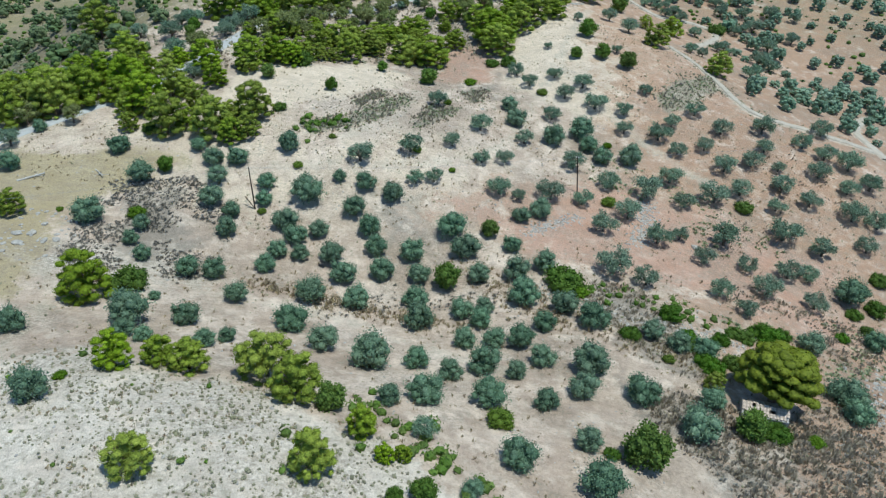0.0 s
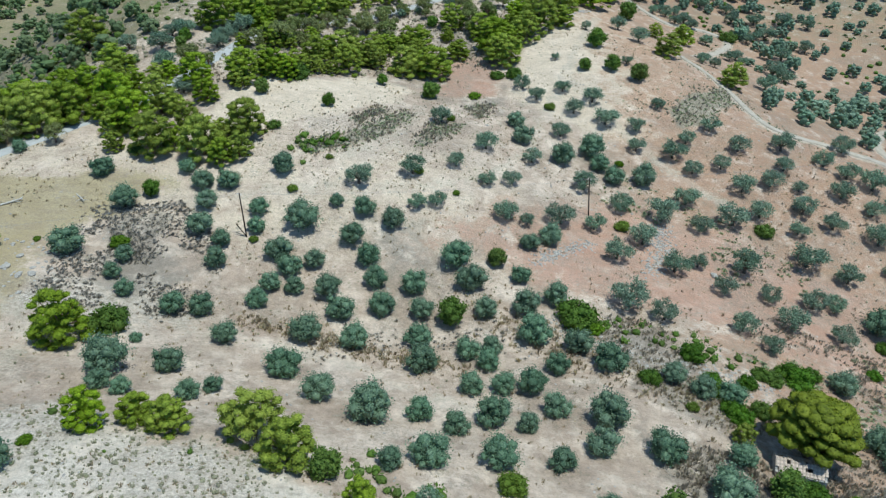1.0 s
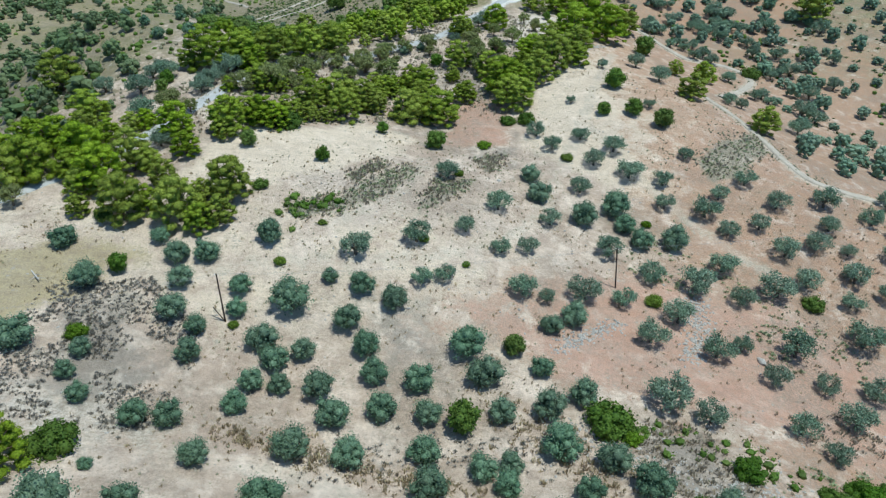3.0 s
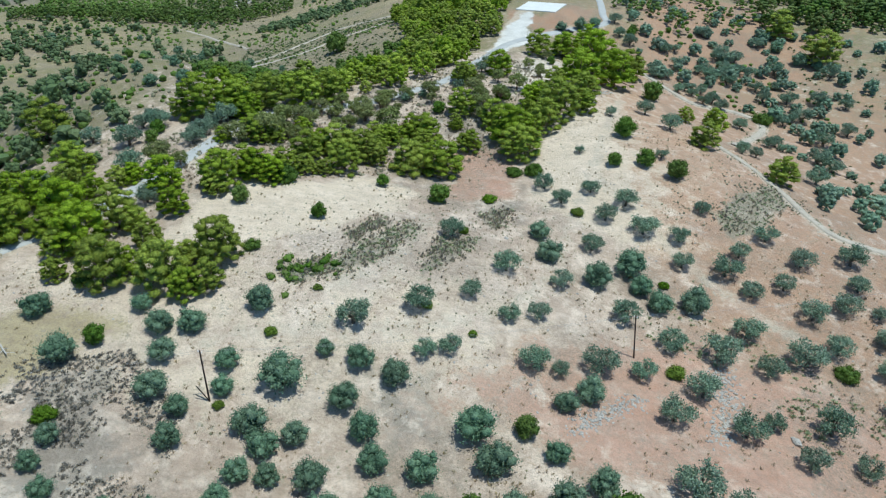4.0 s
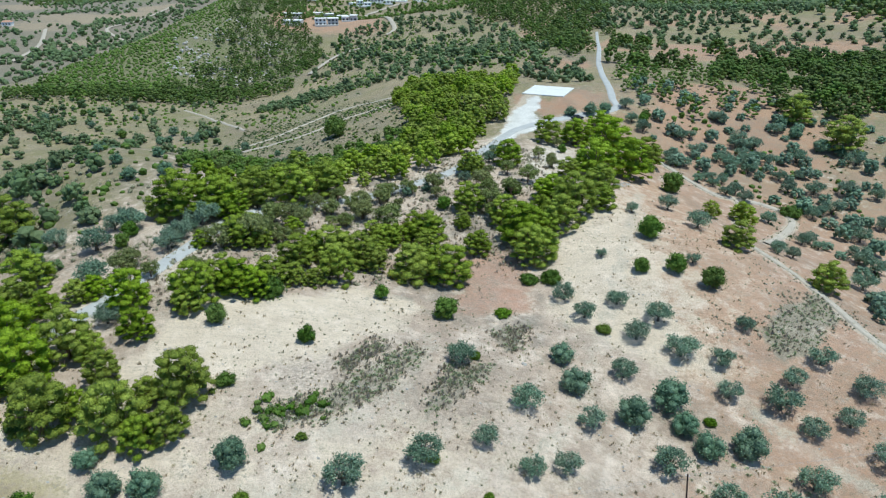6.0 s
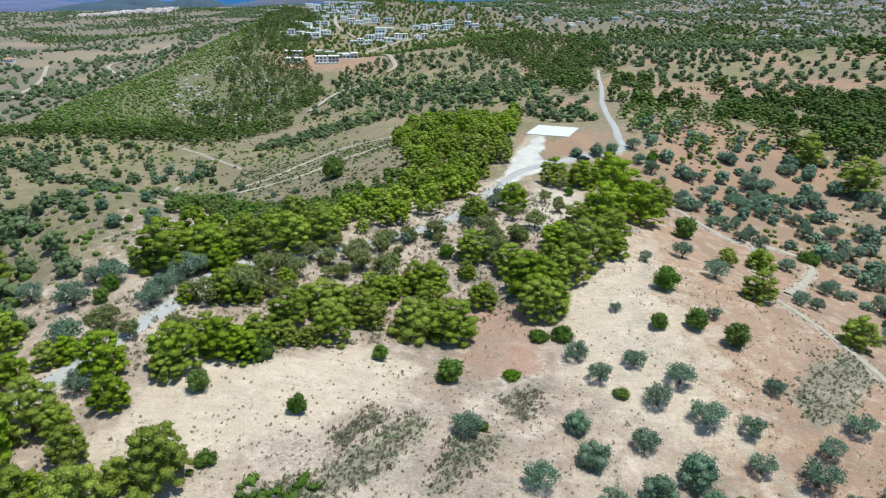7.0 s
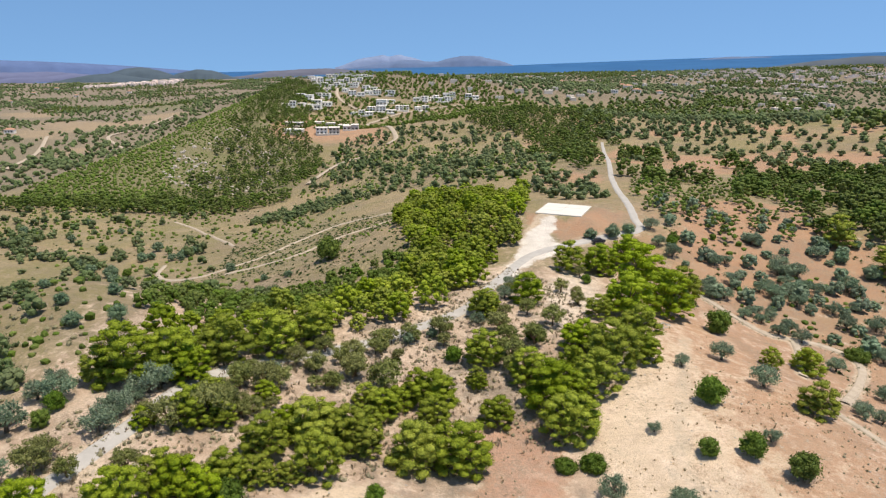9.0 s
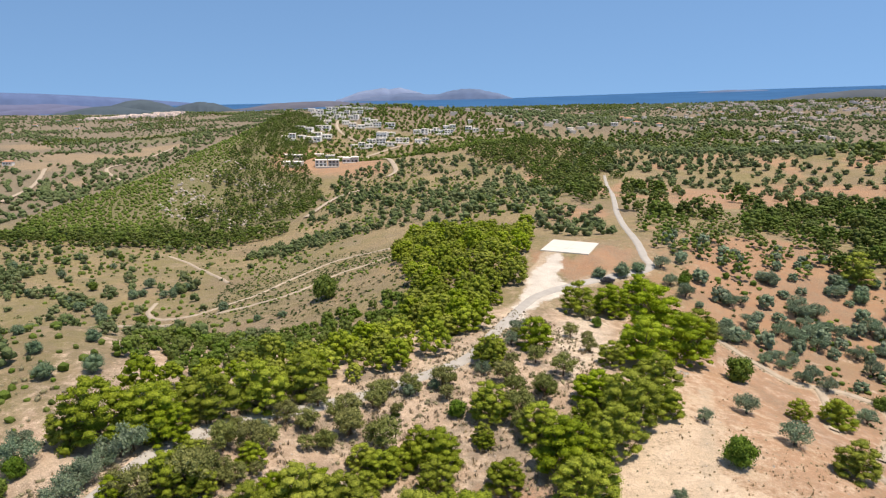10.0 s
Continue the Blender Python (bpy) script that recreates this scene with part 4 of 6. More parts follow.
OLD_OLIVES_A = [
    (-2.0, 54.6, 1.5), (50.6, 94.5, 2.0), (34.2, 98.1, 2.2), (47.4, 98.6, 2.1), (29.2, 100.9, 3.2), (66.3, 101.6, 2.2), 
    (57.4, 102.3, 2.7), (47.8, 108.8, 2.1), (56.3, 109.3, 1.9), (64.3, 109.3, 2.5), (68.5, 110.1, 2.1), (40.2, 113.3, 2.6), 
    (30.0, 114.4, 2.5), (53.8, 115.8, 2.9), (45.1, 115.8, 1.8), (74.1, 117.0, 2.6), (84.0, 119.1, 2.2), (67.3, 120.2, 3.3), 
    (-5.2, 120.3, 1.9), (14.5, 120.4, 1.5), (36.0, 120.4, 2.6), (10.8, 121.1, 2.4), (-1.7, 121.5, 1.8), (20.9, 122.4, 2.8), 
    (27.3, 122.5, 2.0), (-15.9, 125.0, 2.7), (89.6, 126.4, 2.5), (49.2, 127.3, 2.3), (84.5, 127.4, 2.8), (68.6, 128.3, 2.0),
]
OLD_OLIVES_B = [
    (41.7, 129.0, 3.2), (-6.3, 129.1, 2.5), (56.0, 129.6, 3.1), (33.7, 130.1, 2.4), (7.8, 130.2, 1.9), (76.4, 130.3, 2.3), 
    (12.6, 131.7, 1.9), (62.2, 132.3, 2.4), (1.9, 133.5, 1.8), (71.6, 134.0, 2.6), (27.1, 134.7, 2.6), (48.0, 135.3, 2.7), 
    (86.8, 135.5, 2.2), (92.9, 138.0, 2.7), (81.9, 139.6, 2.6), (61.1, 139.9, 2.6), (73.3, 140.8, 1.6), (17.4, 140.9, 2.2), 
    (67.6, 141.9, 2.5), (8.0, 142.0, 2.4), (90.7, 144.2, 3.0), (51.9, 144.8, 2.2), (86.0, 146.6, 2.5), (58.5, 146.7, 2.1), 
    (72.2, 147.2, 2.1), (48.7, 149.5, 2.8), (-1.0, 150.1, 2.2), (82.3, 150.3, 2.3), (41.1, 151.1, 2.0), (63.9, 152.8, 2.5),
]
OLD_OLIVES_C = [
    (24.8, 153.2, 2.2), (74.2, 154.6, 2.9), (52.9, 154.7, 2.0), (42.4, 158.0, 2.2), (90.4, 158.8, 2.7), (59.4, 159.2, 2.3), 
    (35.7, 159.4, 2.9), (29.0, 162.6, 2.3), (49.2, 166.6, 1.8), (34.0, 167.7, 2.5), (21.1, 168.1, 2.1), (27.7, 172.2, 2.1), 
    (18.4, 173.9, 2.1), (-53.0, 174.4, 2.6), (-66.3, 175.4, 3.1), (-52.9, 178.5, 2.2), (-75.7, 179.3, 2.4), (-52.4, 179.9, 2.2), 
    (-62.7, 183.2, 2.7), (-51.8, 183.4, 1.9), (-66.4, 183.7, 2.2), (45.5, 185.8, 1.5), (-50.5, 185.8, 3.1), (-49.6, 187.4, 2.8), 
    (27.8, 187.7, 1.2), (-66.0, 188.1, 1.8), (-51.4, 188.4, 2.4), (85.5, 193.3, 2.7), (-34.5, 198.2, 1.8), (72.9, 204.9, 3.6),
]
OLD_OLIVES_D = [
    (53.3, 206.3, 2.8), (98.2, 209.9, 3.0), (39.2, 209.9, 1.6), (96.2, 213.8, 3.1), (50.0, 218.1, 2.4), (87.1, 220.1, 3.6), 
    (104.9, 228.9, 3.0), (81.4, 231.7, 2.3), (116.4, 238.1, 2.7), (98.7, 243.7, 4.0), (105.7, 246.1, 3.2), (78.7, 248.2, 4.8), 
    (72.5, 255.9, 4.0), (124.8, 257.3, 2.5), (98.5, 258.5, 2.6), (106.8, 259.3, 3.1), (117.0, 259.5, 3.2), (78.1, 260.1, 3.4), 
    (66.8, 267.2, 4.3), (99.5, 267.5, 2.6), (107.4, 270.8, 2.0), (88.9, 271.9, 5.3), (85.0, 275.5, 4.0), (75.6, 276.7, 2.7), 
    (100.5, 278.0, 2.9), (94.3, 279.5, 4.6), (130.2, 280.7, 3.3), (111.3, 282.2, 3.3), (62.0, 288.4, 2.7), (48.6, 288.7, 2.4),
]
OLD_OLIVES_E = [
    (95.9, 289.4, 5.7), (75.4, 289.5, 4.2), (59.6, 295.1, 2.4), (112.0, 302.4, 2.5), (93.1, 306.1, 2.8), (60.2, 306.8, 2.6), 
    (93.6, 307.6, 2.6),
]
LOW_BUSHES = [
    (6.6, 59.1, 1.9), (-42.7, 59.3, 0.9), (47.2, 62.6, 1.2), (32.1, 76.9, 1.0), (22.5, 93.5, 1.4), (-64.0, 104.0, 0.7), 
    (-52.0, 105.4, 1.6), (-32.0, 109.6, 0.9), (-27.4, 121.9, 1.1), (32.8, 123.9, 1.7), (1.8, 125.0, 0.8), (-5.1, 129.4, 1.1), 
    (-21.8, 130.7, 0.8), (36.3, 145.4, 1.1), (1.1, 152.0, 1.1), (23.8, 164.3, 1.5), (6.7, 167.6, 1.6), (-14.3, 209.7, 0.8), 
    (112.5, 323.2, 1.9),
]
BROADLEAVES = [
    (-42.7, 310.0, 4.3),     (-4.6, 44.2, 1.0), (-1.7, 45.1, 1.5), (23.2, 56.0, 3.0), (-12.6, 57.9, 1.9), (38.6, 62.8, 2.2), (0.6, 95.5, 2.4), 
    (8.3, 108.9, 1.8), (-51.0, 118.7, 1.6), (-24.2, 149.7, 1.5), (-38.2, 152.6, 1.7), (-3.5, 164.9, 2.3), (-14.6, 168.6, 1.4), 
    (-62.1, 176.3, 1.5), (47.0, 177.8, 2.4), (-62.1, 180.8, 1.6), (34.4, 181.7, 1.7), (41.2, 182.2, 2.2), (39.5, 195.7, 2.6), 
    (-3.7, 210.0, 1.7), (57.6, 240.0, 3.2), (31.0, 259.8, 1.4), (-21.8, 270.6, 1.9), (63.7, 295.9, 1.8), (65.0, 298.3, 1.9), 
    (80.1, 306.2, 1.2), (-110.4, 332.1, 2.5), (-131.2, 357.9, 1.9), (-161.9, 403.7, 2.3), (-204.1, 452.7, 2.0), (-181.5, 476.3, 1.9),
]
DARK_BUSHES = [
    (19.3, 55.8, 1.1), (42.2, 63.1, 2.0), (37.3, 76.9, 1.6), (41.7, 77.3, 1.8), (27.9, 82.4, 1.7), (-46.1, 85.6, 3.1), 
    (47.0, 86.1, 1.8), (51.6, 87.1, 2.7), (35.7, 88.9, 2.2), (20.0, 96.0, 3.5), (79.4, 104.4, 2.3), (61.8, 127.9, 2.1), 
    (-57.7, 130.7, 1.7), (-33.6, 139.4, 1.6), (-32.5, 162.4, 2.9), (12.7, 180.3, 2.0), (16.9, 180.5, 2.2), (12.7, 218.1, 2.3), 
    (92.2, 242.1, 3.2), (-29.5, 283.9, 1.4),
]
UMBRELLA_PINES = [
    (44.6, 70.4, 5.4),
]
THIN_PINES_A = [
    (-39.0, 179.4, 3.5), (-41.5, 179.9, 1.5), (-38.2, 182.2, 3.0), (-36.2, 183.3, 2.2), (-34.3, 183.8, 1.9), (-32.2, 186.6, 1.4), 
    (-38.3, 192.6, 2.1), (-32.6, 194.3, 2.5), (-27.1, 196.3, 1.6), (-38.0, 197.0, 1.6), (-24.7, 197.7, 1.6), (-42.7, 197.8, 1.7), 
    (-15.6, 199.0, 3.7), (-28.2, 202.4, 1.6), (-21.1, 202.7, 2.7), (-31.7, 203.5, 2.3), (6.7, 206.7, 2.1), (-24.3, 207.0, 1.9), 
    (-22.2, 208.4, 2.6), (7.0, 209.2, 3.3), (-27.6, 210.0, 2.0), (-18.3, 211.4, 2.0), (-17.5, 214.7, 2.4), (-5.5, 215.1, 1.7), 
    (12.0, 215.2, 2.7), (6.8, 215.5, 2.5), (-15.7, 216.6, 1.7), (-12.3, 217.6, 2.0), (-6.2, 219.2, 2.7), (5.5, 220.6, 2.8),
]
THIN_PINES_C = [(-57.4, 165.4, 2.7), (-47.3, 177.1, 2.1), (-45.7, 166.1, 2.1), (-52.4, 164.5, 1.8), (-14.0, 209.6, 1.5), (-28.0, 202.2, 2.3), (-24.3, 197.4, 2.0), (-21.5, 202.3, 2.7), (-38.2, 191.1, 2.5), (-34.6, 192.9, 2.9), (-35.5, 182.4, 1.8)]
THIN_PINES_B = [
    (16.9, 224.0, 2.8), (7.1, 226.5, 1.9), (12.2, 228.8, 2.2), (24.7, 238.2, 2.0), (25.5, 244.9, 1.6), (22.5, 248.3, 2.2), 
    (30.3, 265.1, 1.9),
]
PLANTED = [("olive", OLIVES_A), ("olive", OLIVES_B), ("olive", OLIVES_C), ("olive", OLIVES_D), ("olive", OLIVES_E), ("pine", PINES_A), ("pine", PINES_B), ("pine", PINES_C), ("pine", PINES_D), ("pine", PINES_E), ("pine", PINES_F), ("thin", THIN_PINES_C), ("old", OLD_OLIVES_A), ("old", OLD_OLIVES_B), ("old", OLD_OLIVES_C), ("old", OLD_OLIVES_D), ("old", OLD_OLIVES_E), ("bush", LOW_BUSHES), ("broad", BROADLEAVES), ("dark", DARK_BUSHES), ("umbrella", UMBRELLA_PINES), ("thin", THIN_PINES_A), ("thin", THIN_PINES_B)]

KINDS = {
    "olive": ("olive_tree", [olive_kind(s) for s in range(11, 16)], 2.75, "rounded grey-green olive tree on bare dry soil", "olive grove"),
    "old": ("olive_tree", [old_olive_kind(s) for s in range(21, 26)], 2.9, "open-crowned grey-green olive tree with visible limbs", "olive grove"),
    "pine": ("pine_tree", [pine_kind(s, 0.9 + 0.06 * (s % 4)) for s in range(31, 36)], 3.15, "bright yellow-green pine with a layered rounded crown", "pine grove"),
    "umbrella": ("umbrella_pine", [umbrella_kind(39)], 3.0, "broad domed yellow-green pine over the ruined hut", "lone pine"),
    "thin": ("pine_tree", [thin_pine_kind(s) for s in range(41, 44)], 2.8, "thin dull-green young pine beside the road", "roadside pines"),
    "broad": ("broadleaf_tree", [broadleaf_kind(s) for s in range(51, 54)], 2.75, "dense fresh-green broadleaf tree on open soil", "broadleaf trees"),
    "bush": ("bush", [bush_kind(s, BUSH_LEAF) for s in range(61, 63)], 2.7, "low bright-green bush among dry grass", "green bushes"),
    "dark": ("bush", [bush_kind(s, DARK_LEAF) for s in range(71, 73)], 2.7, "dense dark-green evergreen bush", "evergreen bushes"),
}
plant_rng = random.Random(5)


def plant(kind, x, y, r):
    name, meshes, nominal, label, group = KINDS[kind]
    parts = plant_rng.choice(meshes)
    s = ((1.26 if 122 < y < 147 else 1.08) if "pine" in name else 1.14) * r / nominal
    root = tagged(new(name), label, name.replace("_", " "), group)
    root.matrix_basis = pose(x, y, gz(x, y) - 0.05, 0, 0, plant_rng.uniform(0, 360)) @ Matrix.Diagonal((s, s, s * plant_rng.uniform(0.92, 1.1) * (1.15 if kind == "pine" and y < 147 else 1.0), 1))
    for me in parts:
        new(me.name.split(".")[0], me).parent = root
    return root


for kind, places in PLANTED:
    for x, y, r in places:
        if kind in ("olive", "old") and r > 3.3:
            for k in range(3):
                a = k * 2.1 + x
                plant(kind, x + 0.62 * r * math.cos(a), y + 0.62 * r * math.sin(a), r * plant_rng.uniform(0.46, 0.60))
        else:
            plant(kind, x, y, r)
# evergreen shrubs crowding the bank behind the hut and the rubble terraces
for x, y, r in [(37.9, 80.4, 2.0), (38.2, 75.6, 1.9), (42.1, 83.6, 1.6), (45.7, 86.9, 1.7), (50.7, 88.7, 2.1), (54.4, 89.4, 1.8), (36.8, 83.3, 1.5), (74.0, 101.8, 1.7), (74.6, 97.7, 1.5), (83.7, 111.9, 2.1), (68.1, 94.3, 1.4)]:
    plant("dark", x, y, r)
# young trees hugging the near edge of the road
for i, (x, y) in enumerate(ROAD):
    if 126 < y < 262 and i % 3 == 0 and plant_rng.random() < 0.75:
        bx, by = ROAD[i + 1]
        n = Vector((by - y, x - bx)).normalized() * plant_rng.uniform(3.6, 6.5) * (1 if plant_rng.random() < 0.7 else -1)
        plant(plant_rng.choice(("thin", "thin", "old")), x + n.x, y + n.y, plant_rng.uniform(1.3, 2.2) + (0.7 if y < 180 else 0.0))

# ---- woods and groves in the middle distance and beyond ----
def tree_template(seed, lobes, leaves, shape, spray=0.06):
    """A small tree about 1 across for woods: puffs and a few sprays."""
    rng, nr = random.Random(seed), np.random.RandomState(seed)
    V, Fc, base, centres = [], [], 0, []
    for i in range(lobes):
        a, u = i * 2.4 + rng.uniform(-0.4, 0.4), (i + 0.5) / lobes
        k = (0.36 if lobes > 9 else 0.30) * rng.uniform(0.6, 1.05) * math.sqrt(max(0, 1 - (u - 0.3) ** 2 * 1.6)) if lobes > 1 else 0
        c = np.array([k * math.cos(a), k * math.sin(a), (0.20 + 0.55 * u) * shape])
        r = rng.uniform(0.12, 0.20) if lobes > 9 else rng.uniform(0.20, 0.30) if lobes > 2 else rng.uniform(0.36, 0.46)
        V.append(ICO1_V * r * np.array([1, 1, 0.8]) * nr.uniform(0.75, 1.2, (12, 1)) + c)
        Fc.append(np.hstack([ICO1_F + base, np.full((20, 1), -1)]))
        base += 12
        centres.append((c, r))
    if leaves:
        pick = nr.randint(0, lobes, leaves)
        d = nr.normal(size=(leaves, 3))
        d[:, 2] = np.abs(d[:, 2])
        d /= np.linalg.norm(d, axis=1)[:, None]
        at = np.array([centres[k][0] for k in pick]) + d * np.array([centres[k][1] for k in pick])[:, None] * nr.uniform(0.9, 1.35, (leaves, 1))
        up = d + nr.normal(size=(leaves, 3)) * 0.4 + np.array([0, 0, 0.5])
        up /= np.linalg.norm(up, axis=1)[:, None]
        flat_on = nr.uniform(0, 1, (leaves, 1)) < 0.6
        face = d + nr.normal(size=(leaves, 3)) * 0.3
        along_it = np.cross(face, nr.normal(size=(leaves, 3)))
        up = np.where(flat_on, along_it / np.linalg.norm(along_it, axis=1)[:, None], up)
        side = np.cross(up, np.where(flat_on, face, nr.normal(size=(leaves, 3))))
        side /= np.linalg.norm(side, axis=1)[:, None]
        s = nr.uniform(0.6, 1.2, (leaves, 1)) * spray
        V.append(np.stack([at - up * s, at + side * s * 0.6, at + up * s * 1.2, at - side * s * 0.6], 1).reshape(-1, 3))
        Fc.append(base + np.arange(leaves * 4).reshape(-1, 4))
    return np.vstack(V), np.vstack(Fc)


def pine_template(seed, lobes, leaves, spray):
    """A pine about 1 across for woods: rounded pads of needles on a dome."""
    rng, nr = random.Random(seed), np.random.RandomState(seed)
    V, Fc, base, C = [], [], 0, []
    for i in range(lobes):
        u, a = (i + 0.5) / lobes, i * 2.399963 + rng.uniform(-0.35, 0.35)
        k = 0.40 * math.sqrt(max(0.02, 1 - ((u - 0.15) / 0.90) ** 2)) * rng.uniform(0.7, 1.1)
        c, r = np.array([k * math.cos(a), k * math.sin(a), 0.18 + 0.68 * u]), (rng.uniform(0.08, 0.15) if lobes > 24 else rng.uniform(0.11, 0.20))
        V.append(ICO1_V * r * np.array([1, 1, 0.62]) * nr.uniform(0.70, 1.15, (12, 1)) + c)
        Fc.append(np.hstack([ICO1_F + base, np.full((20, 1), -1)]))
        base += 12
        C.append((*c, r))
    C = np.array(C)[nr.randint(0, lobes, leaves)]
    d = nr.normal(size=(leaves, 3)) + np.array([0, 0, 0.6])
    d /= np.linalg.norm(d, axis=1)[:, None]
    at = C[:, :3] + d * C[:, 3:] * np.array([1, 1, 0.62]) * nr.uniform(0.90, 1.34, (leaves, 1))
    face = d + nr.normal(size=(leaves, 3)) * 0.75
    up = np.cross(face, nr.normal(size=(leaves, 3)))
    up /= np.linalg.norm(up, axis=1)[:, None]
    side = np.cross(up, face)
    side /= np.linalg.norm(side, axis=1)[:, None]
    q = nr.uniform(0.6, 1.2, (leaves, 1)) * spray
    V.append(np.stack([at - up * q, at + side * q * 0.6, at + up * q * 1.1, at - side * q * 0.6], 1).reshape(-1, 3))
    Fc.append(base + np.arange(leaves * 4).reshape(-1, 4))
    return np.vstack(V), np.vstack(Fc)


LOD_NEAR = {"pine": [pine_template(100 + i, 34, 560, 0.032) for i in range(5)], "olive": [tree_template(120 + i, 14, 240, 0.85, 0.036) for i in range(5)]}
LOD_MID = {"pine": [pine_template(200 + i, 10, 50, 0.055) for i in range(5)], "olive": [tree_template(220 + i, 5, 36, 0.85) for i in range(5)], "cypress": [tree_template(240, 6, 30, 3.6)]}
LOD_EAST = [pine_template(280 + i, 18, 150, 0.045) for i in range(5)]
LOD_SHRUB = [tree_template(290 + i, 1, 0, 0.45) for i in range(6)]
CUSHION = [tree_template(270 + i, 1, 12, 0.40, 0.13) for i in range(6)]
LOD_FAR = {"pine": [tree_template(300 + i, 3, 0, 1.0) for i in range(6)], "olive": [tree_template(320 + i, 2, 0, 0.8) for i in range(6)]}


def wood(name, places, templates, mat, label, seed=0, category="woodland"):
    """Many trees nobody could count, as one object; places are (x, y, width)."""
    nr = np.random.RandomState(seed)
    places = np.asarray(places, float)
    zs = ground_z(places[:, 0], places[:, 1])
    V, Fc, base, tone = [], [], 0, []
    for (x, y, w), z in zip(places, zs):
        tv, tf = templates[nr.randint(len(templates))]
        a = nr.uniform(0, 6.283)
        c, s = math.cos(a), math.sin(a)
        v = tv @ np.array([[c, s, 0], [-s, c, 0], [0, 0, nr.uniform(0.75, 1.3)]]) * w
        V.append(v + np.array([x, y, z - 0.05 * w]))
        Fc.append(np.where(tf >= 0, tf + base, -1))
        base += len(tv)
        tone.append(np.full(len(tv), nr.uniform(0, 1)))
    me = mesh_of(name, np.vstack(V), np.vstack(Fc), mat)
    me.attributes.new("tree_tone", "FLOAT", "POINT").data.foreach_set("value", np.concatenate(tone).astype(np.float32))
    return tagged(new(name, me), label, category, kind="stuff")


ROCKS = [(ICO1_V * np.random.RandomState(640 + i).uniform(0.35, 0.6, (12, 1)) * np.array([1.0, 0.8, 0.55]) + np.array([0, 0, 0.12]), np.hstack([ICO1_F, np.full((20, 1), -1)])) for i in range(5)]


def sprinkle_rocks(poly, count, size, seed):
    nr = np.random.RandomState(seed)
    p = np.array(poly, float)
    x, y = nr.uniform(p[:, 0].min(), p[:, 0].max(), count * 3), nr.uniform(p[:, 1].min(), p[:, 1].max(), count * 3)
    ok = inside(x, y, poly) & (field(x, y, 30, 74) > 0.5)
    return np.stack([x[ok], y[ok], size * nr.uniform(0.5, 1.5, ok.sum())], 1)[:count]


ALL_LINES = [ROAD, DRIVE, TRACK_EAST, TRACK_LOOP] + HILL_PATHS + FAR_ROADS


def scatter(poly, gap, width, seed, keep=1.0, clear=4.0, thin=None, warp=0.0):
    """Places on a jittered grid within a polygon, clear of roads."""
    nr = np.random.RandomState(seed)
    p = np.array(poly, float)
    gx, gy = np.meshgrid(np.arange(p[:, 0].min(), p[:, 0].max(), gap), np.arange(p[:, 1].min(), p[:, 1].max(), gap))
    x = gx.ravel() + nr.uniform(-0.42, 0.42, gx.size) * gap
    y = gy.ravel() + nr.uniform(-0.42, 0.42, gx.size) * gap
    ok = inside(x + (field(x, y, 22, 75) - 0.5) * warp, y + (field(x, y, 22, 76) - 0.5) * warp, poly) & (nr.uniform(0, 1, x.size) < keep)
    if thin:
        ok &= field(x, y, thin[0], thin[1]) > thin[2]
    x, y = x[ok], y[ok]
    d = np.full(len(x), 1e9)
    for line in ALL_LINES:
        d = np.minimum(d, near_line(x, y, line))
    x, y = x[d > clear], y[d > clear]
    return np.stack([x, y, width * nr.uniform(0.65, 1.3, len(x))], 1)


def also(*groups):
    return np.vstack(groups)


def clear_of(polys, places):
    """The places that lie in none of the fields, but for a few trees left standing."""
    keep = np.ones(len(places), bool)
    for p in polys:
        keep &= ~inside(places[:, 0], places[:, 1], p) | (np.arange(len(places)) % 9 == 0)
    return places[keep]


FOREST = [(-25, 412), (-8, 408), (10, 390), (24, 352), (21, 318), (17, 298), (12, 278), (5, 258), (-6, 242), (-15, 248), (-16, 295), (-22, 350)]
STRIP = [(-60, 204), (-52, 209), (-38, 227), (-26, 237), (-14, 243), (-5, 240), (-7, 232), (-22, 223), (-38, 211), (-48, 200), (-56, 195)]
wood("pine_wood", scatter(FOREST, 4.8, 5.9, 1, 1.0, 4.0, None, 8), LOD_NEAR["pine"], PINE_NEEDLE, "dense stand of yellow-green pines", 1)
wood("roadside_wood", scatter(STRIP, 4.6, 5.6, 2, 0.95, 4.0, None, 6), LOD_NEAR["pine"], PINE_NEEDLE, "belt of yellow-green pines along the road", 2)
wood("thicket", scatter([(-66, 214), (-70, 250), (-42, 284), (-20, 296), (-12, 285), (-12, 250), (-28, 240), (-40, 231), (-54, 213)], 4.0, 3.6, 3, 0.85), LOD_NEAR["olive"], MAQUIS_LEAF, "green thicket on the slope", 3)
wood("west_slope_olives", also(scatter([(-130, 150), (-90, 140), (-70, 156), (-66, 190), (-62, 212), (-110, 240), (-190, 260), (-190, 180)], 8.0, 4.4, 34, 0.55), scatter([(-100, 140), (-72, 152), (-62, 186), (-80, 200), (-110, 180)], 9.5, 5.0, 35, 0.45)), LOD_NEAR["olive"], FAR_OLIVE_LEAF, "olives and scrub on the western slope", 34, "olive grove")
wood("valley_olives_near", scatter([(-110, 200), (-78, 215), (-70, 240), (-50, 258), (-40, 268), (-60, 285), (-90, 268), (-120, 250)], 6.6, 4.4, 4, 0.65), LOD_NEAR["olive"], FAR_OLIVE_LEAF, "grey-green olives and scrub in the valley", 4, "olive grove")
EAST_WOOD = [(115, 340), (124, 380), (150, 432), (230, 480), (290, 470), (250, 380), (190, 320), (140, 312)]
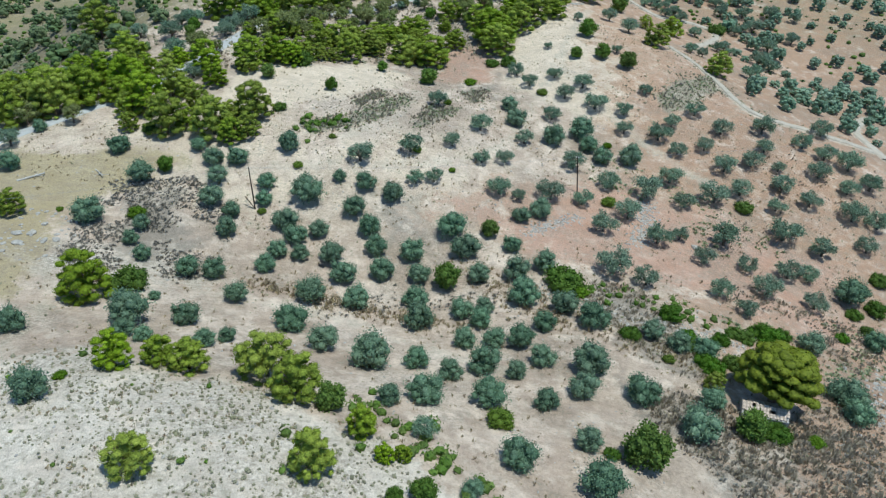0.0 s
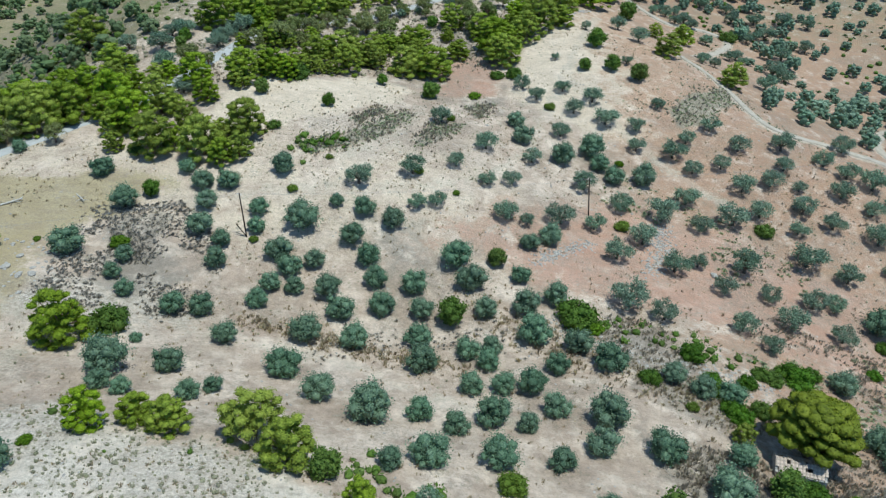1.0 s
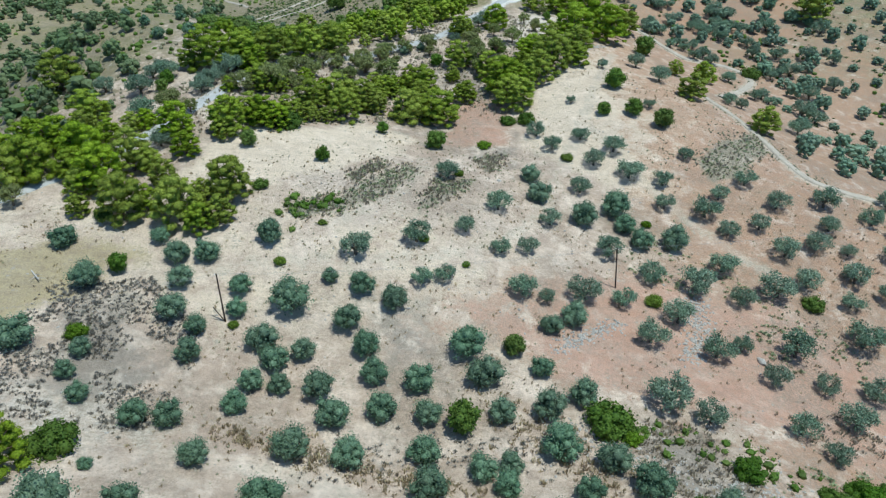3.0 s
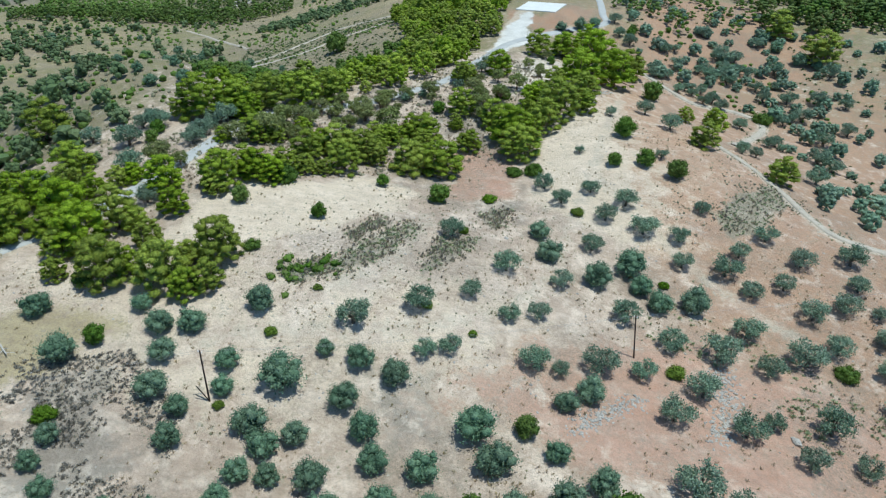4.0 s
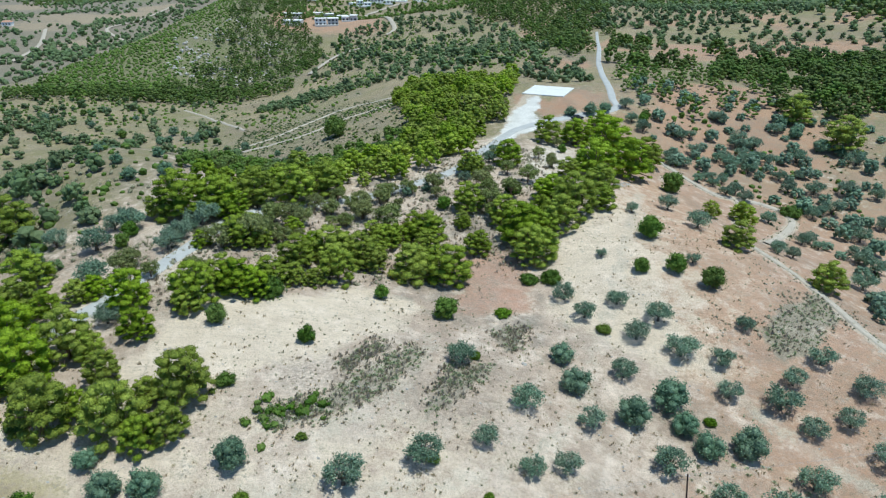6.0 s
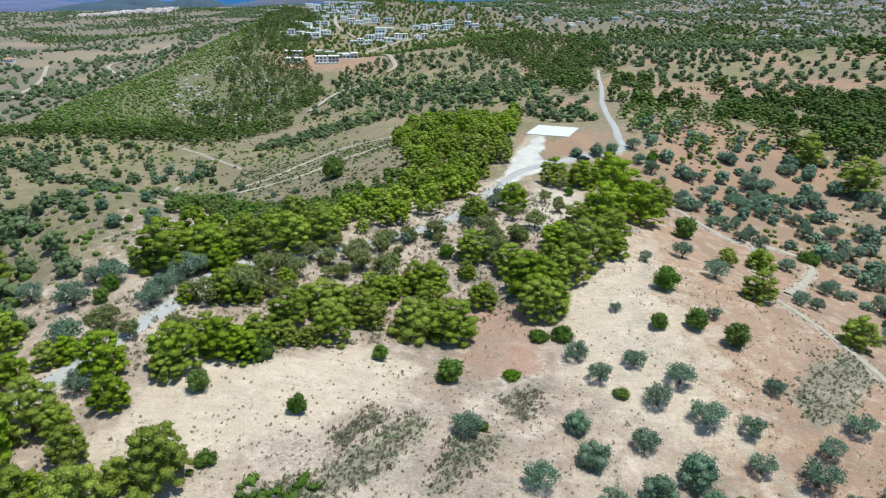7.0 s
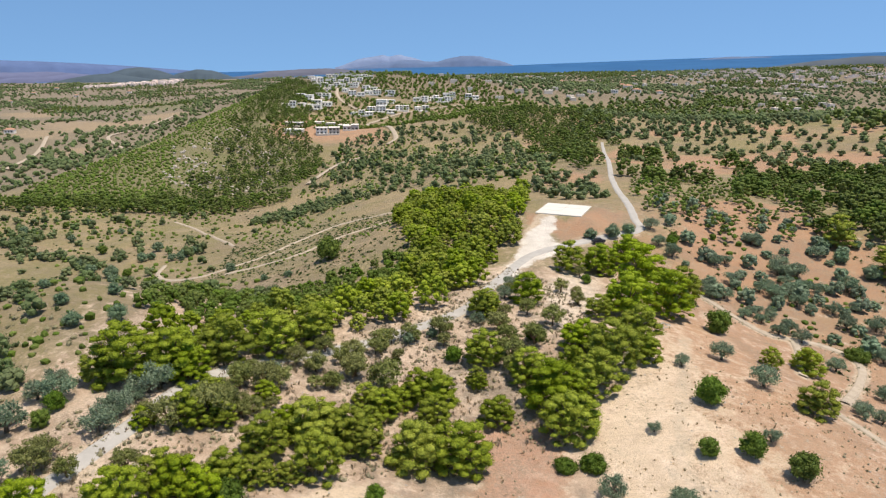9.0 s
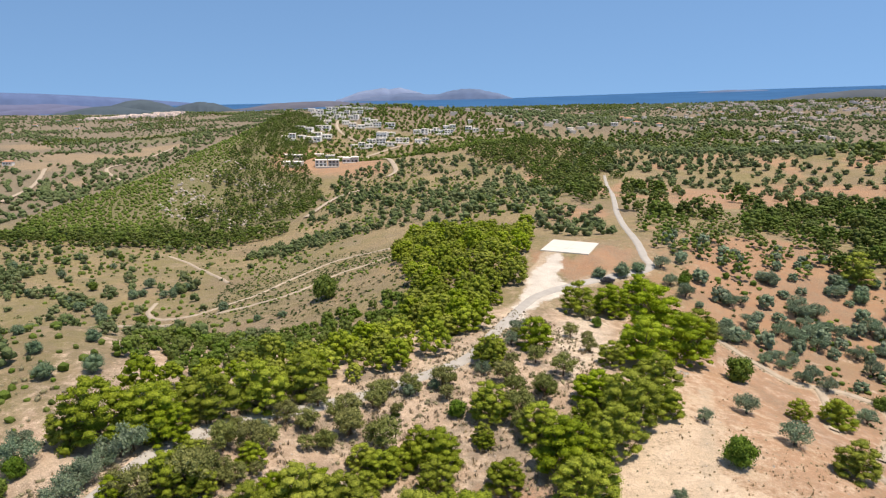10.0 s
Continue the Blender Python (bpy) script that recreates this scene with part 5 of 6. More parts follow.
wood("east_wood", scatter(EAST_WOOD, 5.8, 6.0, 5, 0.95, 4.0, (30, 77, 0.38), 50), LOD_EAST, HILL_PINE, "dense pine wood on the rise", 5)
MID_WOOD = [(64, 430), (72, 470), (92, 560), (120, 640), (150, 700), (130, 760), (60, 800), (20, 770), (24, 720), (60, 670), (66, 560), (54, 480)]
wood("mid_wood", scatter(MID_WOOD, 6.2, 6.8, 6, 0.95, 3.0, (35, 78, 0.26), 50), LOD_MID["pine"], HILL_PINE, "pine wood over the ridge beside the road", 6)
wood("grove_wood", scatter([(82, 400), (92, 480), (110, 540), (160, 520), (168, 470), (140, 430), (112, 396)], 6.5, 6.8, 7, 0.8, 3.0, (30, 79, 0.50), 50), LOD_EAST, HILL_PINE, "mixed green grove beyond the red field", 7)
PINE_FLANK = [(-262, 500), (-200, 528), (-150, 560), (-118, 585), (-108, 650), (-118, 745), (-150, 830), (-170, 1000), (-185, 1180), (-235, 1180), (-232, 980), (-222, 860), (-205, 760), (-190, 660), (-200, 590)]
wood("hillside_scrub", clear_of([PINE_FLANK], scatter(GREEN_HILL, 3.4, 2.8, 8, 0.85, 4.0, (22, 72, 0.30), 16)), LOD_SHRUB, MAQUIS_LEAF, "green scrub covering the hill", 8, "scrub")
wood("hillside_wood", scatter(PINE_FLANK, 6.4, 5.8, 9, 0.88, 4.0, (30, 73, 0.30), 30), LOD_MID["pine"], HILL_PINE, "dark pines over the eastern flank of the hill", 9)
wood("flank_scrub", scatter(FLANK, 4.0, 3.2, 32, 0.9), LOD_SHRUB, MAQUIS_LEAF, "even light-green scrub on the hill flank", 32, "scrub")
wood("hill_rocks", sprinkle_rocks([(-215, 600), (-150, 600), (-130, 680), (-150, 780), (-210, 780), (-240, 700)], 260, 3.4, 33), ROCKS, STONE, "pale rocks showing through the scrub", 33, "rocks")
wood("hill_foot_wood", scatter([(-262, 470), (-200, 505), (-150, 530), (-110, 560), (-108, 590), (-150, 570), (-210, 545), (-270, 505)], 6.0, 7.0, 10, 0.85), LOD_MID["pine"], HILL_PINE, "line of pines at the foot of the hill", 10)
VALLEY = [(-300, 250), (-150, 170), (-96, 150), (-80, 175), (-72, 215), (-80, 275), (-60, 300), (-90, 330), (-100, 400), (-60, 420), (-40, 470), (-100, 555), (-170, 545), (-260, 480), (-330, 520), (-420, 420)]
wood("valley_olives", scatter(VALLEY, 10, 5.0, 11, 0.42, 3.0, (60, 61, 0.40)), LOD_MID["olive"], FAR_OLIVE_LEAF, "scattered olives over the valley fields", 11, "olive grove")
wood("valley_hedges", scatter(VALLEY, 4.5, 4.2, 12, 0.8, 3.0, (55, 62, 0.66)), LOD_MID["olive"], FAR_OLIVE_LEAF, "dense olive clumps in the valley", 12, "olive grove")
SADDLE = [(-104, 560), (-30, 450), (-12, 415), (10, 425), (34, 424), (52, 420), (56, 480), (62, 560), (50, 660), (10, 760), (-40, 800), (-100, 780), (-105, 660)]
wood("east_mixed_trees", scatter([(64, 326), (74, 400), (86, 440), (112, 402), (160, 445), (135, 360), (118, 318), (90, 300)], 7.5, 5.4, 36, 0.55, 3.0), LOD_MID["pine"], MAQUIS_LEAF, "mixed olives and young pines beside the road", 36)
wood("crest_trees", also(scatter([(-300, 560), (-290, 690), (-275, 800), (-262, 930), (-260, 1150), (-420, 1150), (-470, 900), (-450, 640), (-360, 520)], 15, 5.5, 37, 0.5, 4.0, (70, 60, 0.42)), scatter([(-300, 560), (-290, 690), (-275, 800), (-262, 930), (-340, 960), (-400, 700)], 7, 4.0, 38, 0.7, 4.0, (50, 59, 0.62))), LOD_FAR["olive"], FAR_OLIVE_LEAF, "bushes and olives beyond the hill", 37)
wood("saddle_olives", also(scatter(SADDLE, 9.0, 5.4, 13, 0.75, 4.0, (70, 63, 0.36)), scatter([(36, 345), (56, 345), (66, 420), (40, 424), (30, 410)], 7, 4.6, 31, 0.75)), LOD_MID["olive"], FAR_OLIVE_LEAF, "olive rows on the saddle below the villas", 13, "olive grove")
wood("cypresses", [(-71.4, 729.4, 4.2), (-120.6, 644.6, 4.2), (-100.8, 622.1, 4.2), (-352.3, 783.7, 4.2), (-145.4, 982.2, 4.2), (-92.6, 689.4, 4.2)], LOD_MID["cypress"], DARK_LEAF, "slender dark cypresses", 14, "cypresses")
wood("villa_gardens", scatter(VILLA_HILL, 7.5, 5.2, 15, 0.85, 4.0, (45, 64, 0.30)), LOD_MID["olive"], MAQUIS_LEAF, "garden trees round the hillside villas", 15)
RED_TOP = [(92, 500), (120, 560), (160, 660), (260, 690), (320, 620), (300, 520), (240, 490), (150, 450)]
wood("red_field_olives", scatter(RED_TOP, 11, 5.6, 16, 0.75, 4.0, (50, 65, 0.40)), LOD_MID["olive"], FAR_OLIVE_LEAF, "dark olives on red fields", 16, "olive grove")
wood("east_olives", also(scatter([(62, 262), (64, 300), (72, 350), (112, 340), (140, 305), (170, 300), (190, 250), (150, 200), (100, 190), (84, 205), (92, 240), (80, 256)], 7.6, 4.4, 17, 0.62), scatter([(74, 176), (90, 196), (130, 200), (170, 190), (170, 120), (120, 120), (112, 160), (84, 166)], 5.6, 4.2, 18, 0.8)), LOD_NEAR["olive"], OLD_OLIVE_LEAF, "olives on the reddish eastern slope", 17, "olive grove")
WEST_PLAIN = [(-330, 560), (-340, 640), (-320, 700), (-300, 800), (-290, 930), (-260, 1180), (-620, 2950), (-1700, 2450), (-1300, 1500), (-700, 700), (-420, 480)]
wood("west_plain_trees", clear_of(CROPS + [MEADOW], also(scatter(WEST_PLAIN, 17, 5.0, 19, 0.7, 4, (140, 66, 0.46)), scatter(WEST_PLAIN, 10, 5.6, 20, 0.8, 4, (90, 67, 0.55)))), LOD_FAR["olive"], FAR_OLIVE_LEAF, "hedges and groves across the far plain", 19)
EAST_PLAIN = [(160, 700), (130, 770), (140, 900), (140, 1120), (70, 1340), (-60, 1400), (-200, 1360), (-620, 2950), (0, 3050), (1600, 2600), (2300, 2000), (900, 1000), (340, 560), (330, 640), (260, 700)]
wood("east_plain_trees", also(scatter(EAST_PLAIN, 20, 6.2, 21, 0.8, 4, (150, 68, 0.40)), scatter(EAST_PLAIN, 13, 6.6, 22, 0.8, 4, (110, 69, 0.56))), LOD_FAR["olive"], FAR_OLIVE_LEAF, "olive groves over the far hills", 21)
wood("far_pine_clumps", also(scatter(EAST_PLAIN, 14, 9, 23, 0.75, 4, (260, 70, 0.60)), scatter(WEST_PLAIN, 14, 7, 24, 0.7, 4, (260, 71, 0.68)), scatter([(300, 500), (320, 700), (480, 760), (600, 620), (420, 480)], 10, 9, 25, 0.8)), LOD_FAR["pine"], HILL_PINE, "pine clumps over the far hills", 23)

wood("open_shrubs", also(scatter(VALLEY, 5.0, 2.4, 41, 0.8, 1.5, (30, 84, 0.50)), scatter(SADDLE, 5.0, 2.6, 42, 0.8, 2.0, (30, 85, 0.46)), scatter([(-100, 400), (-60, 420), (-24, 405), (-16, 300), (-50, 290), (-90, 330)], 3.6, 1.3, 43, 0.8, 1.2, (22, 86, 0.50)),
                         scatter([(62, 262), (72, 350), (110, 470), (150, 560), (300, 520), (240, 360), (190, 250), (100, 195)], 5.0, 2.0, 44, 0.75, 2.0, (26, 87, 0.52)), scatter([(-190, 180), (-100, 140), (-62, 200), (-80, 260), (-190, 300)], 4.0, 1.8, 45, 0.8, 1.5, (24, 88, 0.48))), LOD_SHRUB, MAQUIS_LEAF, "low green shrubs over the open slopes", 41, "shrubs")

wood("ridge_trees", scatter([(84, 620), (160, 640), (330, 690), (430, 800), (300, 900), (130, 790)], 9.0, 6.0, 46, 0.8, 3.0, (40, 56, 0.34)), LOD_MID["olive"], FAR_OLIVE_LEAF, "olives and pines along the eastern ridge", 46)

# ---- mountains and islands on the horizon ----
# the air's haze over these ridges is put into their base colours
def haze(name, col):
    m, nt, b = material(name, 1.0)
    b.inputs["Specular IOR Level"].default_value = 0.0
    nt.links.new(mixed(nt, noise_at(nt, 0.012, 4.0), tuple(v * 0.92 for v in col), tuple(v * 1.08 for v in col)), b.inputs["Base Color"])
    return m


def mountain(name, centre, wide, top, base, bumps, seed, mat, label):
    """A far ridge, as a solid mound with a broken crest."""
    cx, cy = centre
    away = Vector((cx, cy, 0)).normalized()
    side = Vector((away.y, -away.x, 0))
    bm = bmesh.new()
    rows = []
    n = 90
    for j in range(7):
        row = []
        for i in range(n + 1):
            u = i / n * 2 - 1
            crest = max(0.0, 1 - u * u) ** 1.3 * (1.0 + bumps * (float(field(u * 3.2 + seed, seed * 3.1, 1.0, seed, 4)) - 0.5))
            prof = math.sin(math.pi * j / 6)
            p = Vector((cx, cy, 0)) + side * (u * wide) + away * ((j - 3) * 45 + 12 * noise.noise((u * 6, j, seed)))
            row.append(bm.verts.new((p.x, p.y, base + (top - base) * crest * prof - (110 if j == 0 else 0))))
        rows.append(row)
    for a, b in zip(rows, rows[1:]):
        for i in range(n):
            bm.faces.new((a[i], b[i], b[i + 1], a[i + 1]))
    bmesh.ops.recalc_face_normals(bm, faces=bm.faces)
    me = bpy.data.meshes.new(name)
    bm.to_mesh(me)
    bm.free()
    for p in me.polygons:
        p.use_smooth = True
    me.materials.append(mat)
    return tagged(new(name, me), label, "mountain", kind="structure")


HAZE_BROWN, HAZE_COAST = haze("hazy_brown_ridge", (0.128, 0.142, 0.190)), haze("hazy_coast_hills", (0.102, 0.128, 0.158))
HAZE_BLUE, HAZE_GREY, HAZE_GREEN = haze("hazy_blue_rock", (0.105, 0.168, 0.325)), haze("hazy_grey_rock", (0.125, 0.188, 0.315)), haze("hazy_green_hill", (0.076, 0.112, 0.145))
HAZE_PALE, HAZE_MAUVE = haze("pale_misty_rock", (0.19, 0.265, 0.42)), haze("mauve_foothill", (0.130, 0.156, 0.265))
EYE_AT = Vector((-6.5, 95.8, 63.4))


def ridge_at(name, bearing, away, wide, top, base, bumps, seed, mat, label):
    """A ridge on a bearing (degrees east of north) and distance from the end of the flight."""
    a = radians(bearing)
    return mountain(name, (EYE_AT.x + away * math.sin(a), EYE_AT.y + away * math.cos(a)), wide, top, base, bumps, seed, mat, label)


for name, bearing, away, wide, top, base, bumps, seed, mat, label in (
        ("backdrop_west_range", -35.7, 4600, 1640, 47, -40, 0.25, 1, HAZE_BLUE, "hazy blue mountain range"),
        ("backdrop_foothill", -30.2, 3900, 520, -10, -52, 0.7, 8, HAZE_MAUVE, "foothills below the range, coloured mauve by haze"),
        ("backdrop_foothill", -26.5, 3700, 420, -22, -52, 0.7, 9, HAZE_MAUVE, "foothills below the range, coloured mauve by haze"),
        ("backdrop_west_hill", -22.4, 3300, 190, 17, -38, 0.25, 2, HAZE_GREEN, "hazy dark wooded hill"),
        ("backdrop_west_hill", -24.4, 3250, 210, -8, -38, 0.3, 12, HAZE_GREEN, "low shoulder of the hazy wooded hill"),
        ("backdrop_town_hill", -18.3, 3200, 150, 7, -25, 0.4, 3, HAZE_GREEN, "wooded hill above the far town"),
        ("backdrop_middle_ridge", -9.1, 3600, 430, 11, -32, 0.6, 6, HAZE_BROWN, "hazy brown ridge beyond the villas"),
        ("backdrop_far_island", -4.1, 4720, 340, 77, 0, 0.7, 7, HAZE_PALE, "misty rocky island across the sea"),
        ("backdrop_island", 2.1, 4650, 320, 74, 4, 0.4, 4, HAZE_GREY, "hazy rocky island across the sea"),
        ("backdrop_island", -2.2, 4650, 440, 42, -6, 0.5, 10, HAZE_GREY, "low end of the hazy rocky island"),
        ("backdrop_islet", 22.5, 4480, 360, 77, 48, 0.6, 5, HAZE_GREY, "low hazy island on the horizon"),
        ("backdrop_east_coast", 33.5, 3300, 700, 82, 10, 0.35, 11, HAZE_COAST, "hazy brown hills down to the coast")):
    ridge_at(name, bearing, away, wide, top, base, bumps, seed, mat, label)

# ---- scrub, dry tufts and stones ----
def tuft_template(seed, blades, tall, broad):
    nr = np.random.RandomState(seed)
    a = nr.uniform(0, 6.283, blades)
    out = nr.uniform(0.0, 0.9, blades)
    foot = np.stack([np.cos(a) * out * 0.5, np.sin(a) * out * 0.5, np.full(blades, -0.05)], 1)
    tip = np.stack([np.cos(a) * out, np.sin(a) * out, tall * nr.uniform(0.6, 1.1, blades) * (1 - 0.45 * out)], 1)
    side = np.stack([-np.sin(a), np.cos(a), nr.uniform(-0.2, 0.2, blades)], 1) * broad
    mid = foot * 0.45 + tip * 0.55
    return np.stack([foot, mid + side, tip, mid - side], 1).reshape(-1, 3), np.arange(blades * 4).reshape(-1, 4)


SHRUBLET = [tuft_template(400 + i, 26, 0.62, 0.17) for i in range(6)]
GRASS_TUFT = [tuft_template(420 + i, 9, 0.9, 0.16) for i in range(6)]
STONES = []
for i in range(6):
    nr = np.random.RandomState(440 + i)
    STONES.append((ICO1_V * nr.uniform(0.65, 1.1, (12, 1)) * np.array([1.0, 0.75, 0.6]), np.hstack([ICO1_F, np.full((20, 1), -1)])))


def sprinkle(poly, count, size, seed, thin=None):
    """Random places within a polygon, as (x, y, width)."""
    nr = np.random.RandomState(seed)
    p = np.array(poly, float)
    x = nr.uniform(p[:, 0].min(), p[:, 0].max(), count * 4)
    y = nr.uniform(p[:, 1].min(), p[:, 1].max(), count * 4)
    ok = inside(x, y, poly)
    if thin:
        ok &= field(x, y, thin[0], thin[1]) > thin[2]
    x, y = x[ok][:count], y[ok][:count]
    return np.stack([x, y, size * nr.uniform(0.4, 1.35, len(x))], 1)


def along(pts, count, spread, size, seed):
    nr = np.random.RandomState(seed)
    line = np.array(curve_through(pts, 0.5))
    k = nr.randint(0, len(line), count)
    at = line[k] + nr.normal(size=(count, 2)) * spread
    return np.stack([at[:, 0], at[:, 1], size * nr.uniform(0.5, 1.35, count)], 1)


SLOPE = [(-75, 40), (-80, 130), (-60, 160), (-56, 200), (-20, 230), (10, 240), (20, 210), (50, 240), (66, 200), (90, 150), (95, 60), (40, 40)]
GREY_PATCH = [(-60, 114), (-46, 118), (-36, 108), (-36, 90), (-48, 84), (-60, 92)]
wood("chalk_scrub", also(sprinkle(CHALK_HILL, 8500, 0.32, 81, (5, 91, 0.38)), sprinkle(CHALK_HILL, 1800, 0.52, 82, (9, 92, 0.48))), CUSHION, SCRUB_LEAF, "low grey-green cushions of scrub on chalky ground", 81, "scrub")
wood("grey_scrub", also(sprinkle(GREY_PATCH, 2400, 0.42, 83, (4, 93, 0.40)), sprinkle(SCRUB_BANK, 500, 0.5, 84, (7, 94, 0.45)), along([(-20, 88), (-6, 90), (10, 92)], 260, 2.0, 0.45, 85)), SHRUBLET, GREY_STEM, "grey-green dry scrub on stony banks", 83, "scrub")
def strewn(places, spread, seed):
    """The same places, blown about a little."""
    return places + np.random.RandomState(seed).normal(size=places.shape) * np.array([spread, spread, 0.0])


BAND = [strewn(sprinkle(p, n, 0.46, 86 + k, (2.5, 86 + k, 0.36)), 0.5, k) for k, (p, n) in enumerate(zip(BANKS, (90, 260, 180, 90, 150, 260)))]
wood("bank_scrub", also(*BAND), SHRUBLET, BANK_LEAF, "bands of grey-green scrub along the terrace banks", 86, "scrub")
wood("bank_tufts", also(*[strewn(sprinkle(p, 160, 0.6, 186 + k), 0.9, 9 + k) for k, p in enumerate(BANKS)]), GRASS_TUFT, DRY_BROWN, "dry brown grass along the terrace banks", 87, "dry grass")
wood("hedge_bushes", along([(-28, 133.2), (-24, 135), (-20, 136)], 22, 0.9, 1.5, 90), CUSHION, DARK_LEAF, "low green bushes on a terrace bank", 90, "scrub")
wood("green_shrublets", also(sprinkle(CHALK_HILL, 70, 1.3, 96), along([(-10, 60), (-2, 54), (4, 46)], 50, 1.6, 1.5, 97), along([(-30, 132), (-26, 134)], 14, 1.4, 1.8, 98), along([(22, 96), (34, 92), (44, 90)], 40, 1.8, 1.4, 99)), CUSHION, MAQUIS_LEAF, "small green shrublets", 96, "scrub")
wood("dry_tufts", also(sprinkle(SLOPE, 5000, 0.40, 101, (8, 95, 0.45)), along([(-30, 92), (-14, 88), (2, 84)], 300, 1.2, 0.7, 102), along([(4, 100), (20, 86), (40, 76)], 400, 2.6, 0.7, 103)), GRASS_TUFT, DRY_GRASS, "dry straw tufts over the slope", 101, "dry grass")
wood("bank_grass", also(*[sprinkle(p, 420, 0.6, 218 + k, (4, 98, 0.34)) for k, p in enumerate(DRY_BANKS)], sprinkle(SCRUB_BANK, 2600, 0.75, 118, (9, 98, 0.30)), sprinkle([(40, 60), (46, 110), (70, 150), (100, 150), (100, 60)], 800, 0.5, 119, (9, 99, 0.42))), GRASS_TUFT, DRY_BROWN, "dense grey-brown dry grass on the bank", 118, "dry grass")
BELT = [(-62, 150), (-40, 158), (-12, 176), (14, 186), (22, 214), (28, 250), (12, 270), (0, 246), (-20, 222), (-46, 200), (-60, 178)]
wood("belt_undergrowth", also(sprinkle(BELT, 1500, 0.8, 121, (6, 89, 0.42)), sprinkle([(-190, 170), (-110, 120), (-64, 160), (-62, 200), (-110, 240)], 900, 1.1, 122)), CUSHION, SCRUB_LEAF, "dry grey undergrowth between the pines", 121, "scrub")
wood("belt_grass", sprinkle(BELT, 1800, 0.7, 123, (7, 90, 0.36)), GRASS_TUFT, DRY_BROWN, "dry brown grass under the pines", 123, "dry grass")
TERRACE = [(28, 134), (36, 128), (44, 120), (52, 112), (62, 108), (70, 112), (62, 124), (50, 134), (38, 142)]
wood("terrace_weeds", also(sprinkle(TERRACE, 320, 0.55, 124, (5, 86, 0.42)), sprinkle([(44, 92), (60, 96), (76, 100), (92, 112), (92, 90), (70, 80), (52, 80)], 420, 0.6, 125, (5, 87, 0.44))), SHRUBLET, BANK_LEAF, "grey-green weeds on the stony terrace", 124, "scrub")
wood("dark_tufts", also(sprinkle([(-40, 128), (-34, 150), (-10, 166), (16, 172), (24, 150), (10, 130), (-10, 122)], 650, 0.36, 104), sprinkle(SLOPE, 1600, 0.36, 105, (12, 96, 0.56)), along([(44, 168), (54, 166), (60, 172), (62, 182)], 160, 3.0, 0.5, 106), along(TRACK_EAST[::5], 260, 1.6, 0.5, 126), along(TRACK_LOOP[::5], 240, 1.7, 0.5, 127)), CUSHION, SCRUB_LEAF, "small dark tufts dotted over bare soil", 104, "scrub")
wood("valley_scrub", also(sprinkle(VALLEY, 1200, 1.3, 107, (40, 80, 0.36)), sprinkle([(-100, 400), (-60, 420), (-24, 405), (-16, 300), (-50, 290), (-90, 330)], 1500, 0.8, 108, (12, 81, 0.40)), sprinkle(SADDLE, 420, 1.5, 109, (40, 82, 0.42)), sprinkle([(62, 262), (64, 300), (72, 350), (112, 340), (140, 305), (170, 300), (190, 250), (150, 200), (100, 190)], 500, 0.9, 110, (25, 83, 0.42))), SHRUBLET, FAR_OLIVE_LEAF, "low scrub over the valley fields", 107, "scrub")
wood("stones", also(along([(15, 110), (20, 114), (26, 118)], 260, 0.8, 0.30, 111), along([(35, 111), (38, 116), (40, 122), (41, 127)], 300, 1.1, 0.36, 112), along([(12, 96), (22, 90), (34, 86), (46, 84)], 420, 1.5, 0.34, 113), sprinkle(SLOPE, 900, 0.26, 114, (9, 97, 0.5)),
                    sprinkle([(-70, 90), (-58, 90), (-58, 102), (-70, 104)], 60, 0.5, 115), along([(62, 70), (68, 78), (74, 84)], 200, 2.5, 0.5, 116), along([(26, 204), (34, 222), (44, 236)], 160, 0.8, 0.5, 117)), STONES, STONE, "loose pale limestone rubble", 111, "stones")


# ---- helpers for built things ----
def part(name, bm, mat, parent=None, label=""):
    bmesh.ops.recalc_face_normals(bm, faces=bm.faces)
    me = bpy.data.meshes.new(name)
    bm.to_mesh(me)
    bm.free()
    me.materials.append(mat)
    ob = new(name, me)
    ob.parent = parent
    return tagged(ob, label) if label else ob


def box(bm, cx, cy, cz, sx, sy, sz, bevel=0.0, m=None):
    r = bmesh.ops.create_cube(bm, size=1.0, matrix=(m or Matrix()) @ Matrix.Translation((cx, cy, cz)) @ Matrix.Diagonal((sx, sy, sz, 1)))
    if bevel:
        edges = {e for v in r["verts"] for e in v.link_edges}
        bmesh.ops.bevel(bm, geom=list(edges), offset=bevel, segments=2, affect="EDGES")
    return bm


def boxed(*a, **k):
    return box(bmesh.new(), *a, **k)


def rod(bm, p, q, r0, r1, sides=8):
    p, q = Vector(p), Vector(q)
    m = Matrix.Translation((p + q) / 2) @ (q - p).to_track_quat("Z", "Y").to_matrix().to_4x4()
    bmesh.ops.create_cone(bm, cap_ends=True, segments=sides, radius1=r0, radius2=r1, depth=(q - p).length, matrix=m)
    return bm


# ---- the electricity poles and their wires ----
POLE_TOPS = []


